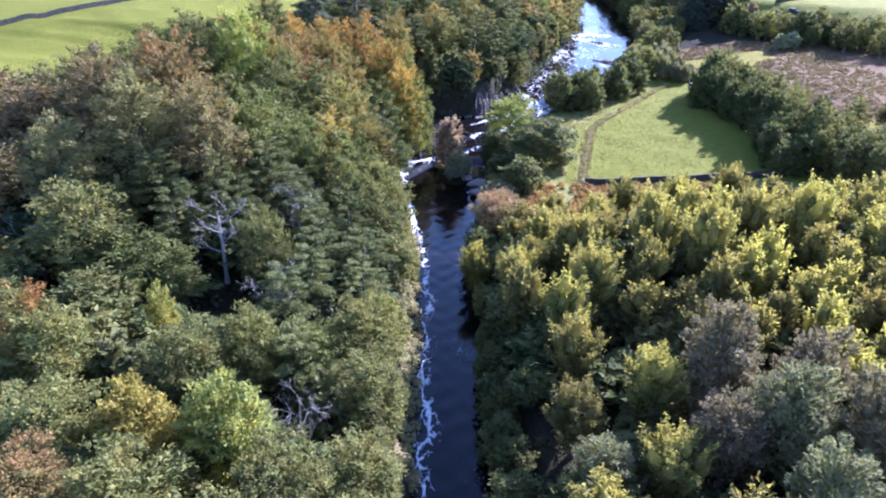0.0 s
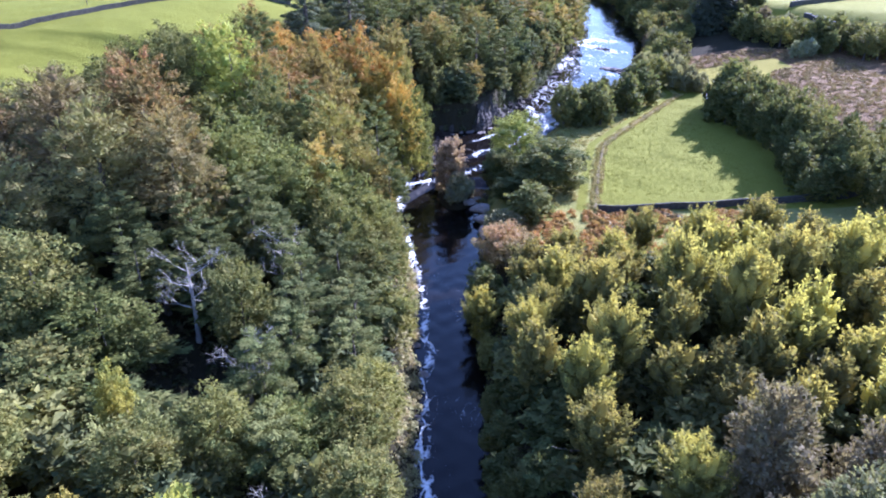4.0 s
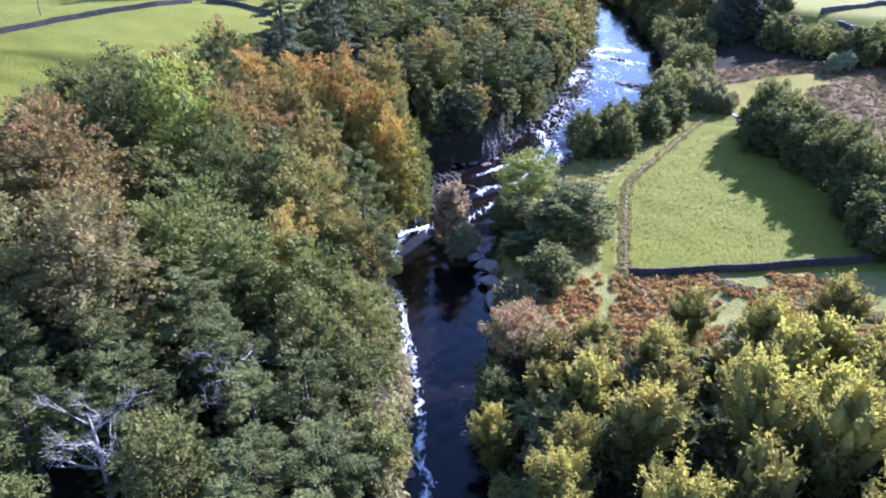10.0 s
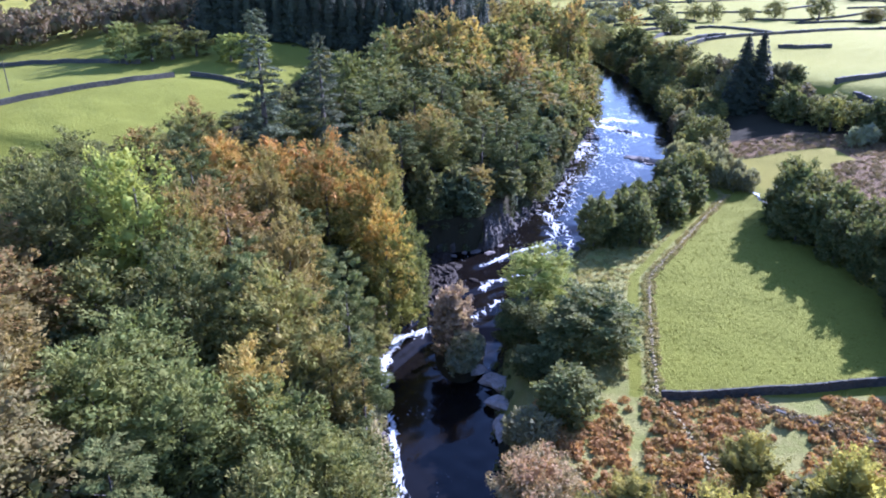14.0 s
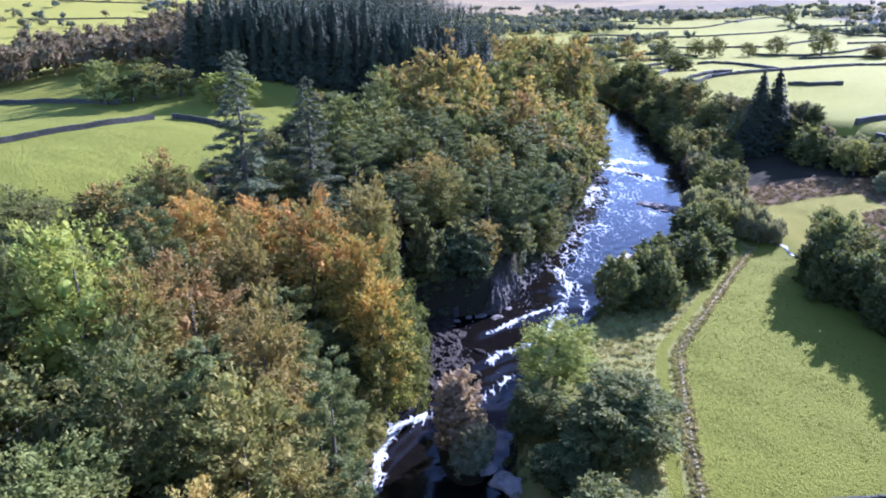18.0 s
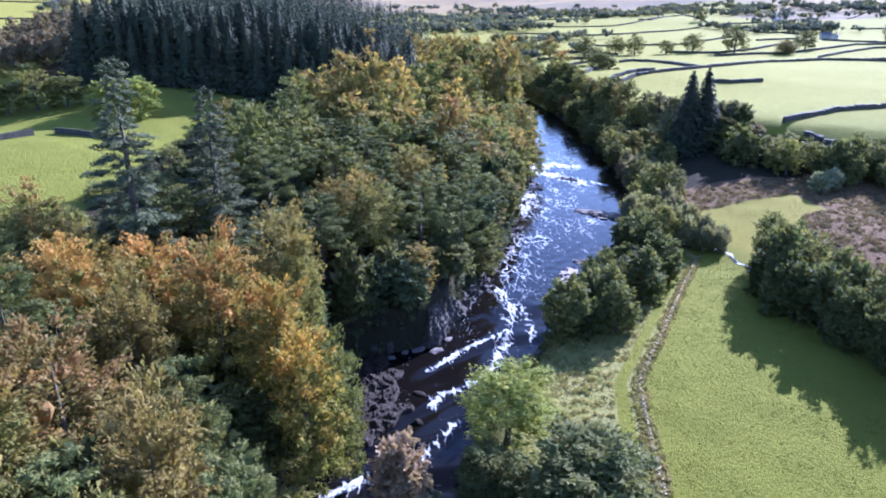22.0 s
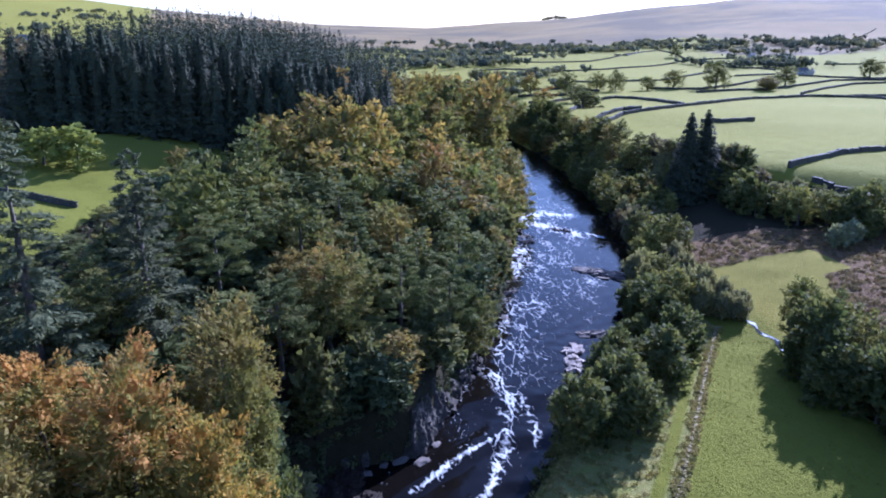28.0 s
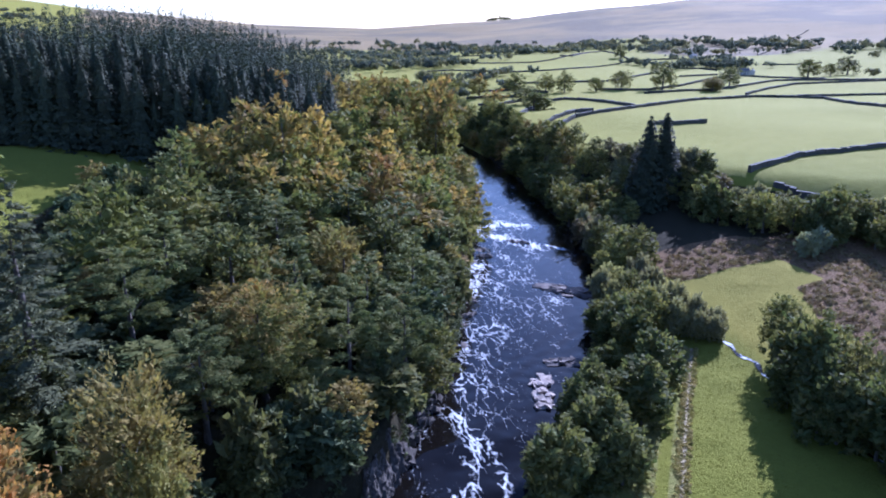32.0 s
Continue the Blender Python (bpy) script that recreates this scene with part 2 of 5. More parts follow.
LEAF = {
    "oak": leaves("oak_leaves", (.09, .113, .034), (.178, .192, .06), (.215, .197, .056)),
    "ash": leaves("ash_leaves", (.128, .145, .042), (.225, .235, .072), (.25, .225, .06)),
    "tan": leaves("beech_leaves_tan", (.235, .19, .055), (.36, .285, .078), (.22, .21, .055)),
    "fawn": leaves("beech_leaves_fawn", (.185, .155, .06), (.3, .24, .095), (.2, .185, .065)),
    "copper": leaves("beech_leaves_copper", (.175, .16, .05), (.29, .235, .07), (.35, .215, .075), top=True),
    "orange": leaves("beech_leaves_orange", (.17, .18, .045), (.31, .28, .065), (.45, .24, .062), top=True),
    "gold": leaves("beech_leaves_gold", (.19, .2, .045), (.34, .33, .07), (.53, .33, .06), top=True),
    "ochre": leaves("beech_leaves_ochre", (.15, .168, .045), (.27, .262, .07), (.4, .27, .073), top=True),
    "yellow": leaves("maple_leaves_yellow", (.280, .267, .051), (.470, .416, .077), (.224, .245, .061)),
    "greenoak": leaves("oak_leaves_light", (.118, .15, .04), (.205, .228, .062), (.2, .2, .055)),
    "lime": leaves("lime_leaves", (.2, .25, .05), (.32, .365, .08), (.33, .33, .065)),
    "poplar": leaves("poplar_leaves", (.165, .165, .048), (.26, .245, .072), (.42, .36, .082), top=True, glow=0.52),
    "brown": leaves("alder_leaves_brown", (.18, .158, .08), (.3, .255, .135), (.2, .195, .085)),
    "russet": leaves("rowan_leaves_russet", (.27, .225, .1), (.4, .32, .14), (.43, .27, .125), top=True),
    "birch": leaves("birch_leaves_tan", (.33, .26, .14), (.5, .39, .22), (.29, .27, .12)),
    "pine": leaves("pine_needles", (.078, .103, .031), (.148, .172, .054), (.17, .17, .052), glow=0.3),
    "fir": leaves("fir_needles", (.073, .085, .043), (.146, .155, .077), None, glow=0.25),
    "spruce": leaves("spruce_needles", (.03, .037, .021), (.07, .082, .046), None, glow=0.12, leaf=2.6),
    "alder": leaves("alder_leaves_green", (.072, .095, .03), (.138, .16, .053), (.16, .155, .05)),
    "willow": leaves("willow_leaves", (.19, .21, .13), (.33, .34, .22), (.26, .26, .13)),
    "shrub": leaves("shrub_leaves", (.18, .185, .09), (.3, .29, .15), (.26, .24, .1)),
    "bracken": leaves("bracken_fronds", (.33, .195, .06), (.5, .31, .1), (.34, .27, .08)),
    "rush": leaves("rush_and_dead_bracken", (.14, .085, .045), (.26, .17, .09), (.19, .145, .07)),
    "tussock": leaves("bleached_grass", (.3, .26, .085), (.48, .41, .155), (.28, .27, .075)),
    "edge": leaves("mixed_wood_leaves", (.095, .095, .05), (.2, .175, .09), (.2, .14, .075)),
    # bluish grey of distance haze put into this leaf colour
    "farwood": leaves("hazed_hedgerow_leaves", (.085, .105, .085), (.15, .17, .13), (.13, .14, .09)),
    "sward": leaves("meadow_sward", (.13, .13, .015), (.19, .183, .025), None),
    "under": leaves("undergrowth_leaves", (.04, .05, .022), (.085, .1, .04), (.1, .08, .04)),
    "twig": bark("bare_twigs", (.2, .18, .15), (.38, .35, .3)),
}
LEAF["hazel"] = leaves("hazel_leaves", (.09, .105, .04), (.175, .185, .07), (.21, .195, .065))
LEAF["holly"] = leaves("holly_leaves", (.055, .075, .032), (.12, .14, .06), None, glow=0.25)
BARK = bark("grey_bark", (.045, .038, .03), (.14, .12, .1))
PALE = bark("pale_dead_wood", (.19, .175, .15), (.4, .37, .32))


def ground_material():
    m, n, l, out = material("ground_cover")
    geo = n.new("ShaderNodeNewGeometry")
    pos = geo.outputs["Position"]
    a = n.new("ShaderNodeAttribute")
    a.attribute_name = "cover"
    sep = n.new("ShaderNodeSeparateColor")
    l.new(a.outputs["Color"], sep.inputs[0])
    fine, mid, wide = noise_node(n, l, 2.2, 6, pos), noise_node(n, l, 0.25, 5, pos), noise_node(n, l, 0.02, 3, pos)
    tuft = noise_node(n, l, 0.6, 8, pos, 0.75)
    field = n.new("ShaderNodeAttribute")
    field.attribute_name = "lightened"
    grass = mix(n, l, mid, (.118, .119, .014), (.168, .162, .021))
    grass = mix(n, l, ramp(n, l, tuft, (.38, (.5, .5, .5)), (.6, (0, 0, 0))), grass, (.085, .086, .01))
    grass = mix(n, l, ramp(n, l, fine, (.45, (0, 0, 0)), (.75, (.6, .6, .6))), grass, (.175, .174, .024))
    grass = mix(n, l, ramp(n, l, wide, (.4, (0, 0, 0)), (.65, (.5, .5, .5))), grass, (.15, .152, .019))
    plots = n.new("ShaderNodeTexVoronoi")
    plots.inputs["Scale"].default_value = 0.0075
    l.new(pos, plots.inputs["Vector"])
    sepc = n.new("ShaderNodeSeparateColor")
    l.new(plots.outputs["Color"], sepc.inputs[0])
    grass = mix(n, l, maths(n, l, "MULTIPLY", sepc.outputs[0], 0.5), grass, (.195, .2, .035))
    kinds = n.new("ShaderNodeSeparateColor")
    l.new(field.outputs["Color"], kinds.inputs[0])
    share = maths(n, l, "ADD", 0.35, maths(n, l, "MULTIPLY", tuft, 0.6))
    # first channel: distance haze and paler grass put into one pasture colour
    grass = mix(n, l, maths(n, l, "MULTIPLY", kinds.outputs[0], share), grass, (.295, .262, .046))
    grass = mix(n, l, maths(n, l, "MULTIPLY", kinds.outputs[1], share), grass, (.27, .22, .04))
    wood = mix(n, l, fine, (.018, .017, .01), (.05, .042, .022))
    rank = mix(n, l, fine, (.17, .16, .045), (.28, .25, .085))
    rank = mix(n, l, ramp(n, l, mid, (.45, (0, 0, 0)), (.6, (1, 1, 1))), rank, (.18, .18, .045))
    mud = mix(n, l, ramp(n, l, fine, (.35, (0, 0, 0)), (.65, (1, 1, 1))), (.06, .038, .018), (.23, .145, .07))
    moor = mix(n, l, noise_node(n, l, 0.006, 6, pos), (.19, .135, .06), (.31, .23, .105))
    moor = mix(n, l, ramp(n, l, noise_node(n, l, 0.0022, 5, pos), (.46, (0, 0, 0)), (.58, (.8, .8, .8))), moor, (.14, .115, .07))
    edge = maths(n, l, "MULTIPLY", maths(n, l, "SUBTRACT", mid, 0.5), 0.5)

    def mask(channel):
        return ramp(n, l, maths(n, l, "ADD", channel, edge), (0.42, (0, 0, 0)), (0.58, (1, 1, 1)))
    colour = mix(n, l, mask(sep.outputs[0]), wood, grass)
    colour = mix(n, l, mask(sep.outputs[1]), colour, rank)
    colour = mix(n, l, mask(a.outputs["Alpha"]), colour, mud)
    colour = mix(n, l, mask(sep.outputs[2]), colour, moor)
    surface(n, l, out, colour, 0.95, bump(n, l, maths(n, l, "ADD", fine, tuft), 0.8, 0.4), 0.05)
    return m


def water_material():
    m, n, l, out = material("peaty_river_water")
    geo = n.new("ShaderNodeNewGeometry")
    a = n.new("ShaderNodeAttribute")
    a.attribute_name = "foam"
    mp = n.new("ShaderNodeMapping")
    mp.inputs["Rotation"].default_value = (0, 0, radians(-28))
    mp.inputs["Scale"].default_value = (1.0, 0.4, 1.0)
    l.new(geo.outputs["Position"], mp.inputs[0])
    warp = n.new("ShaderNodeTexNoise")
    warp.inputs["Scale"].default_value, warp.inputs["Detail"].default_value = 0.32, 4
    l.new(mp.outputs[0], warp.inputs["Vector"])
    bent = mix(n, l, 1.0, mp.outputs[0], mix(n, l, 1.0, warp.outputs["Color"], (6.0, 6.0, 6.0), "MULTIPLY"), "ADD")
    cells_ = n.new("ShaderNodeTexVoronoi")
    cells_.feature = "DISTANCE_TO_EDGE"
    cells_.inputs["Scale"].default_value = 0.5
    l.new(bent, cells_.inputs["Vector"])
    lace = ramp(n, l, cells_.outputs["Distance"], (0.0, (1, 1, 1)), (0.13, (0, 0, 0)))
    ridge = n.new("ShaderNodeTexNoise")
    ridge.inputs["Scale"].default_value, ridge.inputs["Detail"].default_value = 0.22, 3
    l.new(bent, ridge.inputs["Vector"])
    lumps = noise_node(n, l, 1.5, 6, geo.outputs["Position"])
    want = maths(n, l, "ADD", maths(n, l, "MULTIPLY", lace, 0.52), maths(n, l, "MULTIPLY", maths(n, l, "SUBTRACT", ridge.outputs["Fac"], 0.5), 1.0))
    want = maths(n, l, "ADD", want, maths(n, l, "MULTIPLY", maths(n, l, "SUBTRACT", lumps, 0.5), 1.15))
    want = maths(n, l, "SUBTRACT", maths(n, l, "ADD", want, a.outputs["Fac"]), 0.68)
    foam = ramp(n, l, want, (0.0, (0, 0, 0)), (0.16, (.4, .4, .4)), (0.5, (1, 1, 1)))
    p = n.new("ShaderNodeBsdfPrincipled")
    p.inputs["Base Color"].default_value = (.006, .005, .0045, 1)
    p.inputs["Roughness"].default_value, p.inputs["IOR"].default_value, p.inputs["Specular IOR Level"].default_value = 0.06, 1.33, 0.27
    ripple = maths(n, l, "ADD", noise_node(n, l, 1.1, 5, mp.outputs[0]), maths(n, l, "MULTIPLY", ridge.outputs["Fac"], 0.25))
    l.new(bump(n, l, ripple, 0.11, 0.3), p.inputs["Normal"])
    w = n.new("ShaderNodeBsdfPrincipled")
    w.inputs["Base Color"].default_value, w.inputs["Roughness"].default_value = (.66, .68, .7, 1), 0.8
    l.new(bump(n, l, lumps, 0.8, 0.2), w.inputs["Normal"])
    ms = n.new("ShaderNodeMixShader")
    l.new(foam, ms.inputs[0])
    l.new(p.outputs[0], ms.inputs[1])
    l.new(w.outputs[0], ms.inputs[2])
    l.new(ms.outputs[0], out.inputs["Surface"])
    return m


def stone_material(name, dark, light):
    m, n, l, out = material(name)
    geo, info = n.new("ShaderNodeNewGeometry"), n.new("ShaderNodeObjectInfo")
    f = noise_node(n, l, 1.4, 6, geo.outputs["Position"])
    c = ramp(n, l, f, (0.3, dark), (0.7, light))
    c = mix(n, l, maths(n, l, "MULTIPLY", geo.outputs["Random Per Island"], 0.5), c, tuple(v * 0.6 for v in light))
    surface(n, l, out, c, 0.9, bump(n, l, noise_node(n, l, 5, 6, geo.outputs["Position"]), 0.8, 0.1))
    return m


GROUND, WATER = ground_material(), water_material()
# darker copy of the river rock, with the bank's shade put into its colour
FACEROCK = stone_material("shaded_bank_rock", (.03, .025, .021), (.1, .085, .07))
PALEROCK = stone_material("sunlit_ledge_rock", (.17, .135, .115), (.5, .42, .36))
WETROCK = stone_material("wet_shelf_rock", (.01, .006, .004), (.034, .022, .013))
EARTH = stone_material("bare_earth", (.15, .095, .065), (.3, .2, .14))
PEBBLE = stone_material("mossy_tumbled_stone", (.2, .155, .07), (.4, .32, .16))
STONE = stone_material("field_stone", (.03, .028, .023), (.095, .088, .07))
ROCK = stone_material("river_rock", (.06, .05, .047), (.24, .2, .175))

# ---- helpers for meshes ----
def mesh_of(name, verts, faces, mat, smooth=False):
    me = bpy.data.meshes.new(name)
    me.from_pydata(np.asarray(verts).tolist(), [], np.asarray(faces).tolist() if not isinstance(faces, list) else faces)
    me.materials.append(mat)
    if smooth:
        me.polygons.foreach_set("use_smooth", [True] * len(me.polygons))
    me.update()
    return me


def grid_mesh(name, xs, ys, height, mat):
    gx, gy = np.meshgrid(xs, ys)
    v = np.stack([gx.ravel(), gy.ravel(), height(gx, gy).ravel()], 1)
    nx, ny = len(xs), len(ys)
    i = (np.arange(ny - 1)[:, None] * nx + np.arange(nx - 1)[None, :]).ravel()
    return v, mesh_of(name, v, np.stack([i, i + 1, i + 1 + nx, i + nx], 1), mat, True)


def steps(*stretches):
    """Grid lines: (start, end, spacing) after one another, the last line added."""
    out = []
    for a, b, d in stretches:
        out += list(np.linspace(a, b, max(2, int(round((b - a) / d)) + 1))[:-1])
    return np.array(out + [stretches[-1][1]])


def part(name, me, parent, label=""):
    ob = new(name, me)
    ob.parent = parent
    if label:
        ob["label"] = label
    return ob


# ---- ground ----
def west_field(x, y):
    """1 on the pasture west of the wood."""
    line = np.interp(y, (90, 112, 148, 160, 170, 193, 207, 214, 240, 272, 300, 322, 345), (-140, -110, -105, -92, -79, -73, -65, -61, -54, -50, -46, -30, -40))
    return ss(2, -2, x - line) * ss(108, 118, y) * (1 - ss(327, 333, y))



def wall_line(s):
    """Foot of the drystone wall that runs up the meadow, s from 0 to 1."""
    return np.interp(s, (0, .2, .38, .52, .72, 1), (32.2, 37.8, 42.2, 51, 63.5, 80)), np.interp(s, (0, .2, .38, .52, .72, 1), (154, 179, 195.5, 208.6, 228, 253))


def wall_x(y):
    return np.interp(y, (154, 179, 195.5, 208.6, 228, 253), (32.2, 37.8, 42.2, 51, 63.5, 80))


def covers(x, y):
    r = np.hypot(x, y)
    dr = x - river_right(y)
    edge = np.interp(x, (80, 105, 125, 150, 175, 260, 400, 1000), (440, 410, 375, 338, 315, 290, 250, 100))
    meadow = ss(1, 3, dr) * ss(140, 150, y) * (1 - ss(276, 290, y)) * (1 - ss(90, 97, x))
    pasture = ss(-4, 4, y - edge + 10 * ss(132, 142, x)) * ss(16, 24, dr)
    hollow = ss(86, 90, x) * ss(128, 136, y) * (1 - ss(292, 300, y)) * (1 - ss(150, 170, x))
    beyond = np.maximum(ss(430, 520, r) * ((x > 0) | (np.abs(x + 60) > 150)), ss(-112, -118, x) * ss(325, 331, y))
    grass = np.maximum.reduce([meadow, pasture, hollow, west_field(x, y), beyond])
    path = np.exp(-((x - wall_x(y) + 3.2) / 1.3) ** 2)
    rank = meadow * (1 - ss(-1.0, 1.0, x - wall_x(y))) * (1 - path) * ss(150, 156, y)
    rank = np.maximum(rank, ss(3, 6, dr) * ss(132, 138, y) * (1 - ss(153.4, 154.2, y)) * (x < 90) * 0.8)
    az = np.degrees(np.arctan2(x, y))
    moor = ss(1500, 1900, r + 300 * rough(x, y, 300, 5)) * np.where(az < -12, 0.3, 1.0)
    mud = ss(-1.5, 1.5, x - np.interp(y, (189, 200, 216, 239, 254, 268), (116, 109, 105, 109.5, 111, 116)) + 1.5 * rough(x, y, 5)) * ss(184, 190, y) * (1 - ss(300, 308, y)) * (x < 175)
    mud = np.maximum(mud * (1 - ((x > 110) & (x < 127) & (y > 270) & (y < 288))), ss(94, 98, x) * ss(284, 290, y) * (1 - ss(304, 312, y)) * (x < 128))
    return np.stack([grass, rank, moor, mud], -1)


gx = steps((-4700, -1000, 120), (-1000, -320, 30), (-320, -130, 6), (-130, -32, 2.5), (-32, -14, 1.5), (-14, 54, 0.8), (54, 112, 1.5), (112, 260, 3), (260, 600, 12), (600, 1400, 40), (1400, 4700, 120))
gy = steps((-1200, -100, 100), (-100, 40, 10), (40, 140, 2.5), (140, 186, 1.5), (186, 236, 0.8), (236, 300, 1.6), (300, 470, 2.5), (470, 760, 8), (760, 1600, 35), (1600, 4700, 110))
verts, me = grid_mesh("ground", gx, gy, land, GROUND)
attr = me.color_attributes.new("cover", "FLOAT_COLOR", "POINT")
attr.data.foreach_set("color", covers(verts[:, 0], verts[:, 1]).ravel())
attr = me.color_attributes.new("lightened", "FLOAT_COLOR", "POINT")
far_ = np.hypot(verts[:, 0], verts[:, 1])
# pale grows with distance, haze painted into the grass; dry is yellowed hollow grass
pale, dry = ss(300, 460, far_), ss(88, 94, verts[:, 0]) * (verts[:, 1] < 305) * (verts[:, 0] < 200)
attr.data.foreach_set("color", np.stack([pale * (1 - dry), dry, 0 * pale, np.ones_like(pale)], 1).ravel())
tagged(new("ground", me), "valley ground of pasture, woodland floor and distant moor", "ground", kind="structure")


# ---- river ----
def near_line(x, y, pts):
    """Distance to a line through a few points."""
    best = np.full(np.shape(x), 1e9)
    for (ax, ay), (bx, by) in zip(pts, pts[1:]):
        u = np.clip(((x - ax) * (bx - ax) + (y - ay) * (by - ay)) / ((bx - ax) ** 2 + (by - ay) ** 2), 0, 1)
        best = np.minimum(best, np.hypot(x - ax - u * (bx - ax), y - ay - u * (by - ay)))
    return best


def foam_amount(x, y):
    xl, xr = river_left(y), river_right(y)
    u = (x - xl) / (xr - xl)
    f = 0.27 * ss(222, 240, y) * (1 - ss(400, 450, y)) * (1 - 0.75 * ss(0.72, 0.95, u)) * (0.8 + 0.2 * rough(x, y, 9))
    f = f + 0.14 * np.exp(-((u - 0.22) / 0.2) ** 2) * ss(215, 235, y) * (1 - ss(300, 340, y))

    def add(f, pts, width, amount):
        return np.maximum(f, amount * np.exp(-(near_line(x, y, pts) / width) ** 2))
    f = add(f, [(-11.6, 164.5), (-10.6, 172), (-8.5, 178.5), (-3.2, 182)], 1.15, 0.9)
    f = add(f, [(1.5, 181.6), (5, 185.4), (8.5, 189.5), (11, 193.2)], 1.0, 0.72)
    f = add(f, [(8, 197.8), (9.2, 200.6), (12.3, 202.3), (17.7, 205.5), (20.5, 210), (22.5, 214.5)], 0.95, 0.85)
    f = add(f, [(8, 208.5), (11.5, 211.5), (15.5, 215.2), (19.5, 218), (23, 220.5)], 0.6, 0.85)
    f = add(f, [(22.5, 213), (24, 217.5), (26, 224), (28.5, 232), (27.5, 240)], 1.9, 0.8)
    f = add(f, [(27, 238), (29, 246), (34, 262), (40, 275)], 2.2, 0.46)
    f = add(f, [(29.3, 218.5), (30.6, 223), (30.2, 232)], 1.2, 0.65)
    f = add(f, [(44, 297), (48, 304), (50, 318)], 4.6, 0.85)
    f = add(f, [(60, 341), (66, 336), (73.5, 326)], 4.4, 0.9)
    f = add(f, [(62, 347), (70, 351), (77, 345)], 4.2, 0.9)
    f = add(f, [(76, 327), (80, 322)], 1.3, 0.8)
    f = add(f, [(-7.3, 142.8), (-5.6, 136.3), (-4.6, 127.6), (-3.9, 120.6), (-3.9, 113.6), (-2.1, 108.7), (-2.9, 104.8), (-3.8, 99.3)], 0.9, 0.8)
    f = add(f, [(-3.8, 99.3), (-2.7, 94.9), (-3.4, 90.5), (-3.3, 82), (-1.7, 74.6), (-3.5, 69.2), (-2.6, 63)], 1.25, 0.7)
    f = add(f, [(-9.6, 156.4), (-8.5, 154.7), (-6.7, 140.6), (-6.8, 136.9), (-4.9, 133.5)], 0.8, 0.8)
    return f


wy = steps((-300, 40, 4), (40, 160, 1.0), (160, 260, 0.5), (260, 420, 1.2), (420, 1400, 8))
wu = np.linspace(-0.06, 1.06, 56)
uu, vy = np.meshgrid(wu, wy)
vx = river_left(vy) + uu * (river_right(vy) - river_left(vy))
wz = water_level(np.clip(vx, river_left(vy), river_right(vy)), vy) + 0.05 * rough(vx, vy, 1.5)
wv = np.stack([vx.ravel(), vy.ravel(), wz.ravel()], 1)
wi = (np.arange(len(wy) - 1)[:, None] * 56 + np.arange(55)[None, :]).ravel()
me = mesh_of("river_water", wv, np.stack([wi, wi + 1, wi + 57, wi + 56], 1), WATER, True)
attr = me.color_attributes.new("foam", "FLOAT_COLOR", "POINT")
fo = foam_amount(wv[:, 0], wv[:, 1])
attr.data.foreach_set("color", np.stack([fo, fo, fo, np.ones_like(fo)], 1).ravel())
tagged(new("river_water", me), "dark peaty river with white rapids and foam streaks", "river", kind="structure")


# ---- tree meshes ----
rng = np.random.default_rng(7)


def leaf_cloud(centres, normals, sizes, spread=0.5, up=0.15, grain=None, slim=1.0):
    """One small three-cornered leaf spray at each place, facing roughly along its normal."""
    k = len(centres)
    nrm = np.asarray(normals, float) + spread * rng.normal(size=(k, 3)) + (0, 0, up)
    nrm /= np.linalg.norm(nrm, axis=1)[:, None]
    a = np.cross(nrm, rng.normal(size=(k, 3)))
    if grain is not None:
        a = grain + 0.45 * rng.normal(size=(k, 3))
    a /= np.linalg.norm(a, axis=1)[:, None] + 1e-9
    b = np.cross(nrm, a)
    b /= np.linalg.norm(b, axis=1)[:, None] + 1e-9
    s = np.asarray(sizes)[:, None] * rng.uniform(0.6, 1.4, (k, 1))
    w = slim * rng.uniform(0.35, 0.6, (k, 1))
    v = np.stack([centres - a * s * 0.55, centres + a * s * 0.25 + b * s * w, centres + a * s * 0.6 - b * s * w * 0.6], 1).reshape(-1, 3)
    return v, np.arange(3 * k).reshape(k, 3)


ICO_V, ICO_F = [], []
g_ = (1 + 5 ** 0.5) / 2
for sa in (-1, 1):
    for sb in (-1, 1):
        ICO_V += [(0, sa, sb * g_), (sa, sb * g_, 0), (sb * g_, 0, sa)]
ICO_V = np.array(ICO_V, float)
ICO_V /= np.linalg.norm(ICO_V[0])
for i in range(12):
    for j in range(i + 1, 12):
        for k in range(j + 1, 12):
            p, q, r_ = ICO_V[i], ICO_V[j], ICO_V[k]
            if max(np.linalg.norm(p - q), np.linalg.norm(q - r_), np.linalg.norm(p - r_)) < 1.1:
                ICO_F.append((i, j, k) if np.dot(np.cross(q - p, r_ - p), p) > 0 else (i, k, j))
ICO_F = np.array(ICO_F)


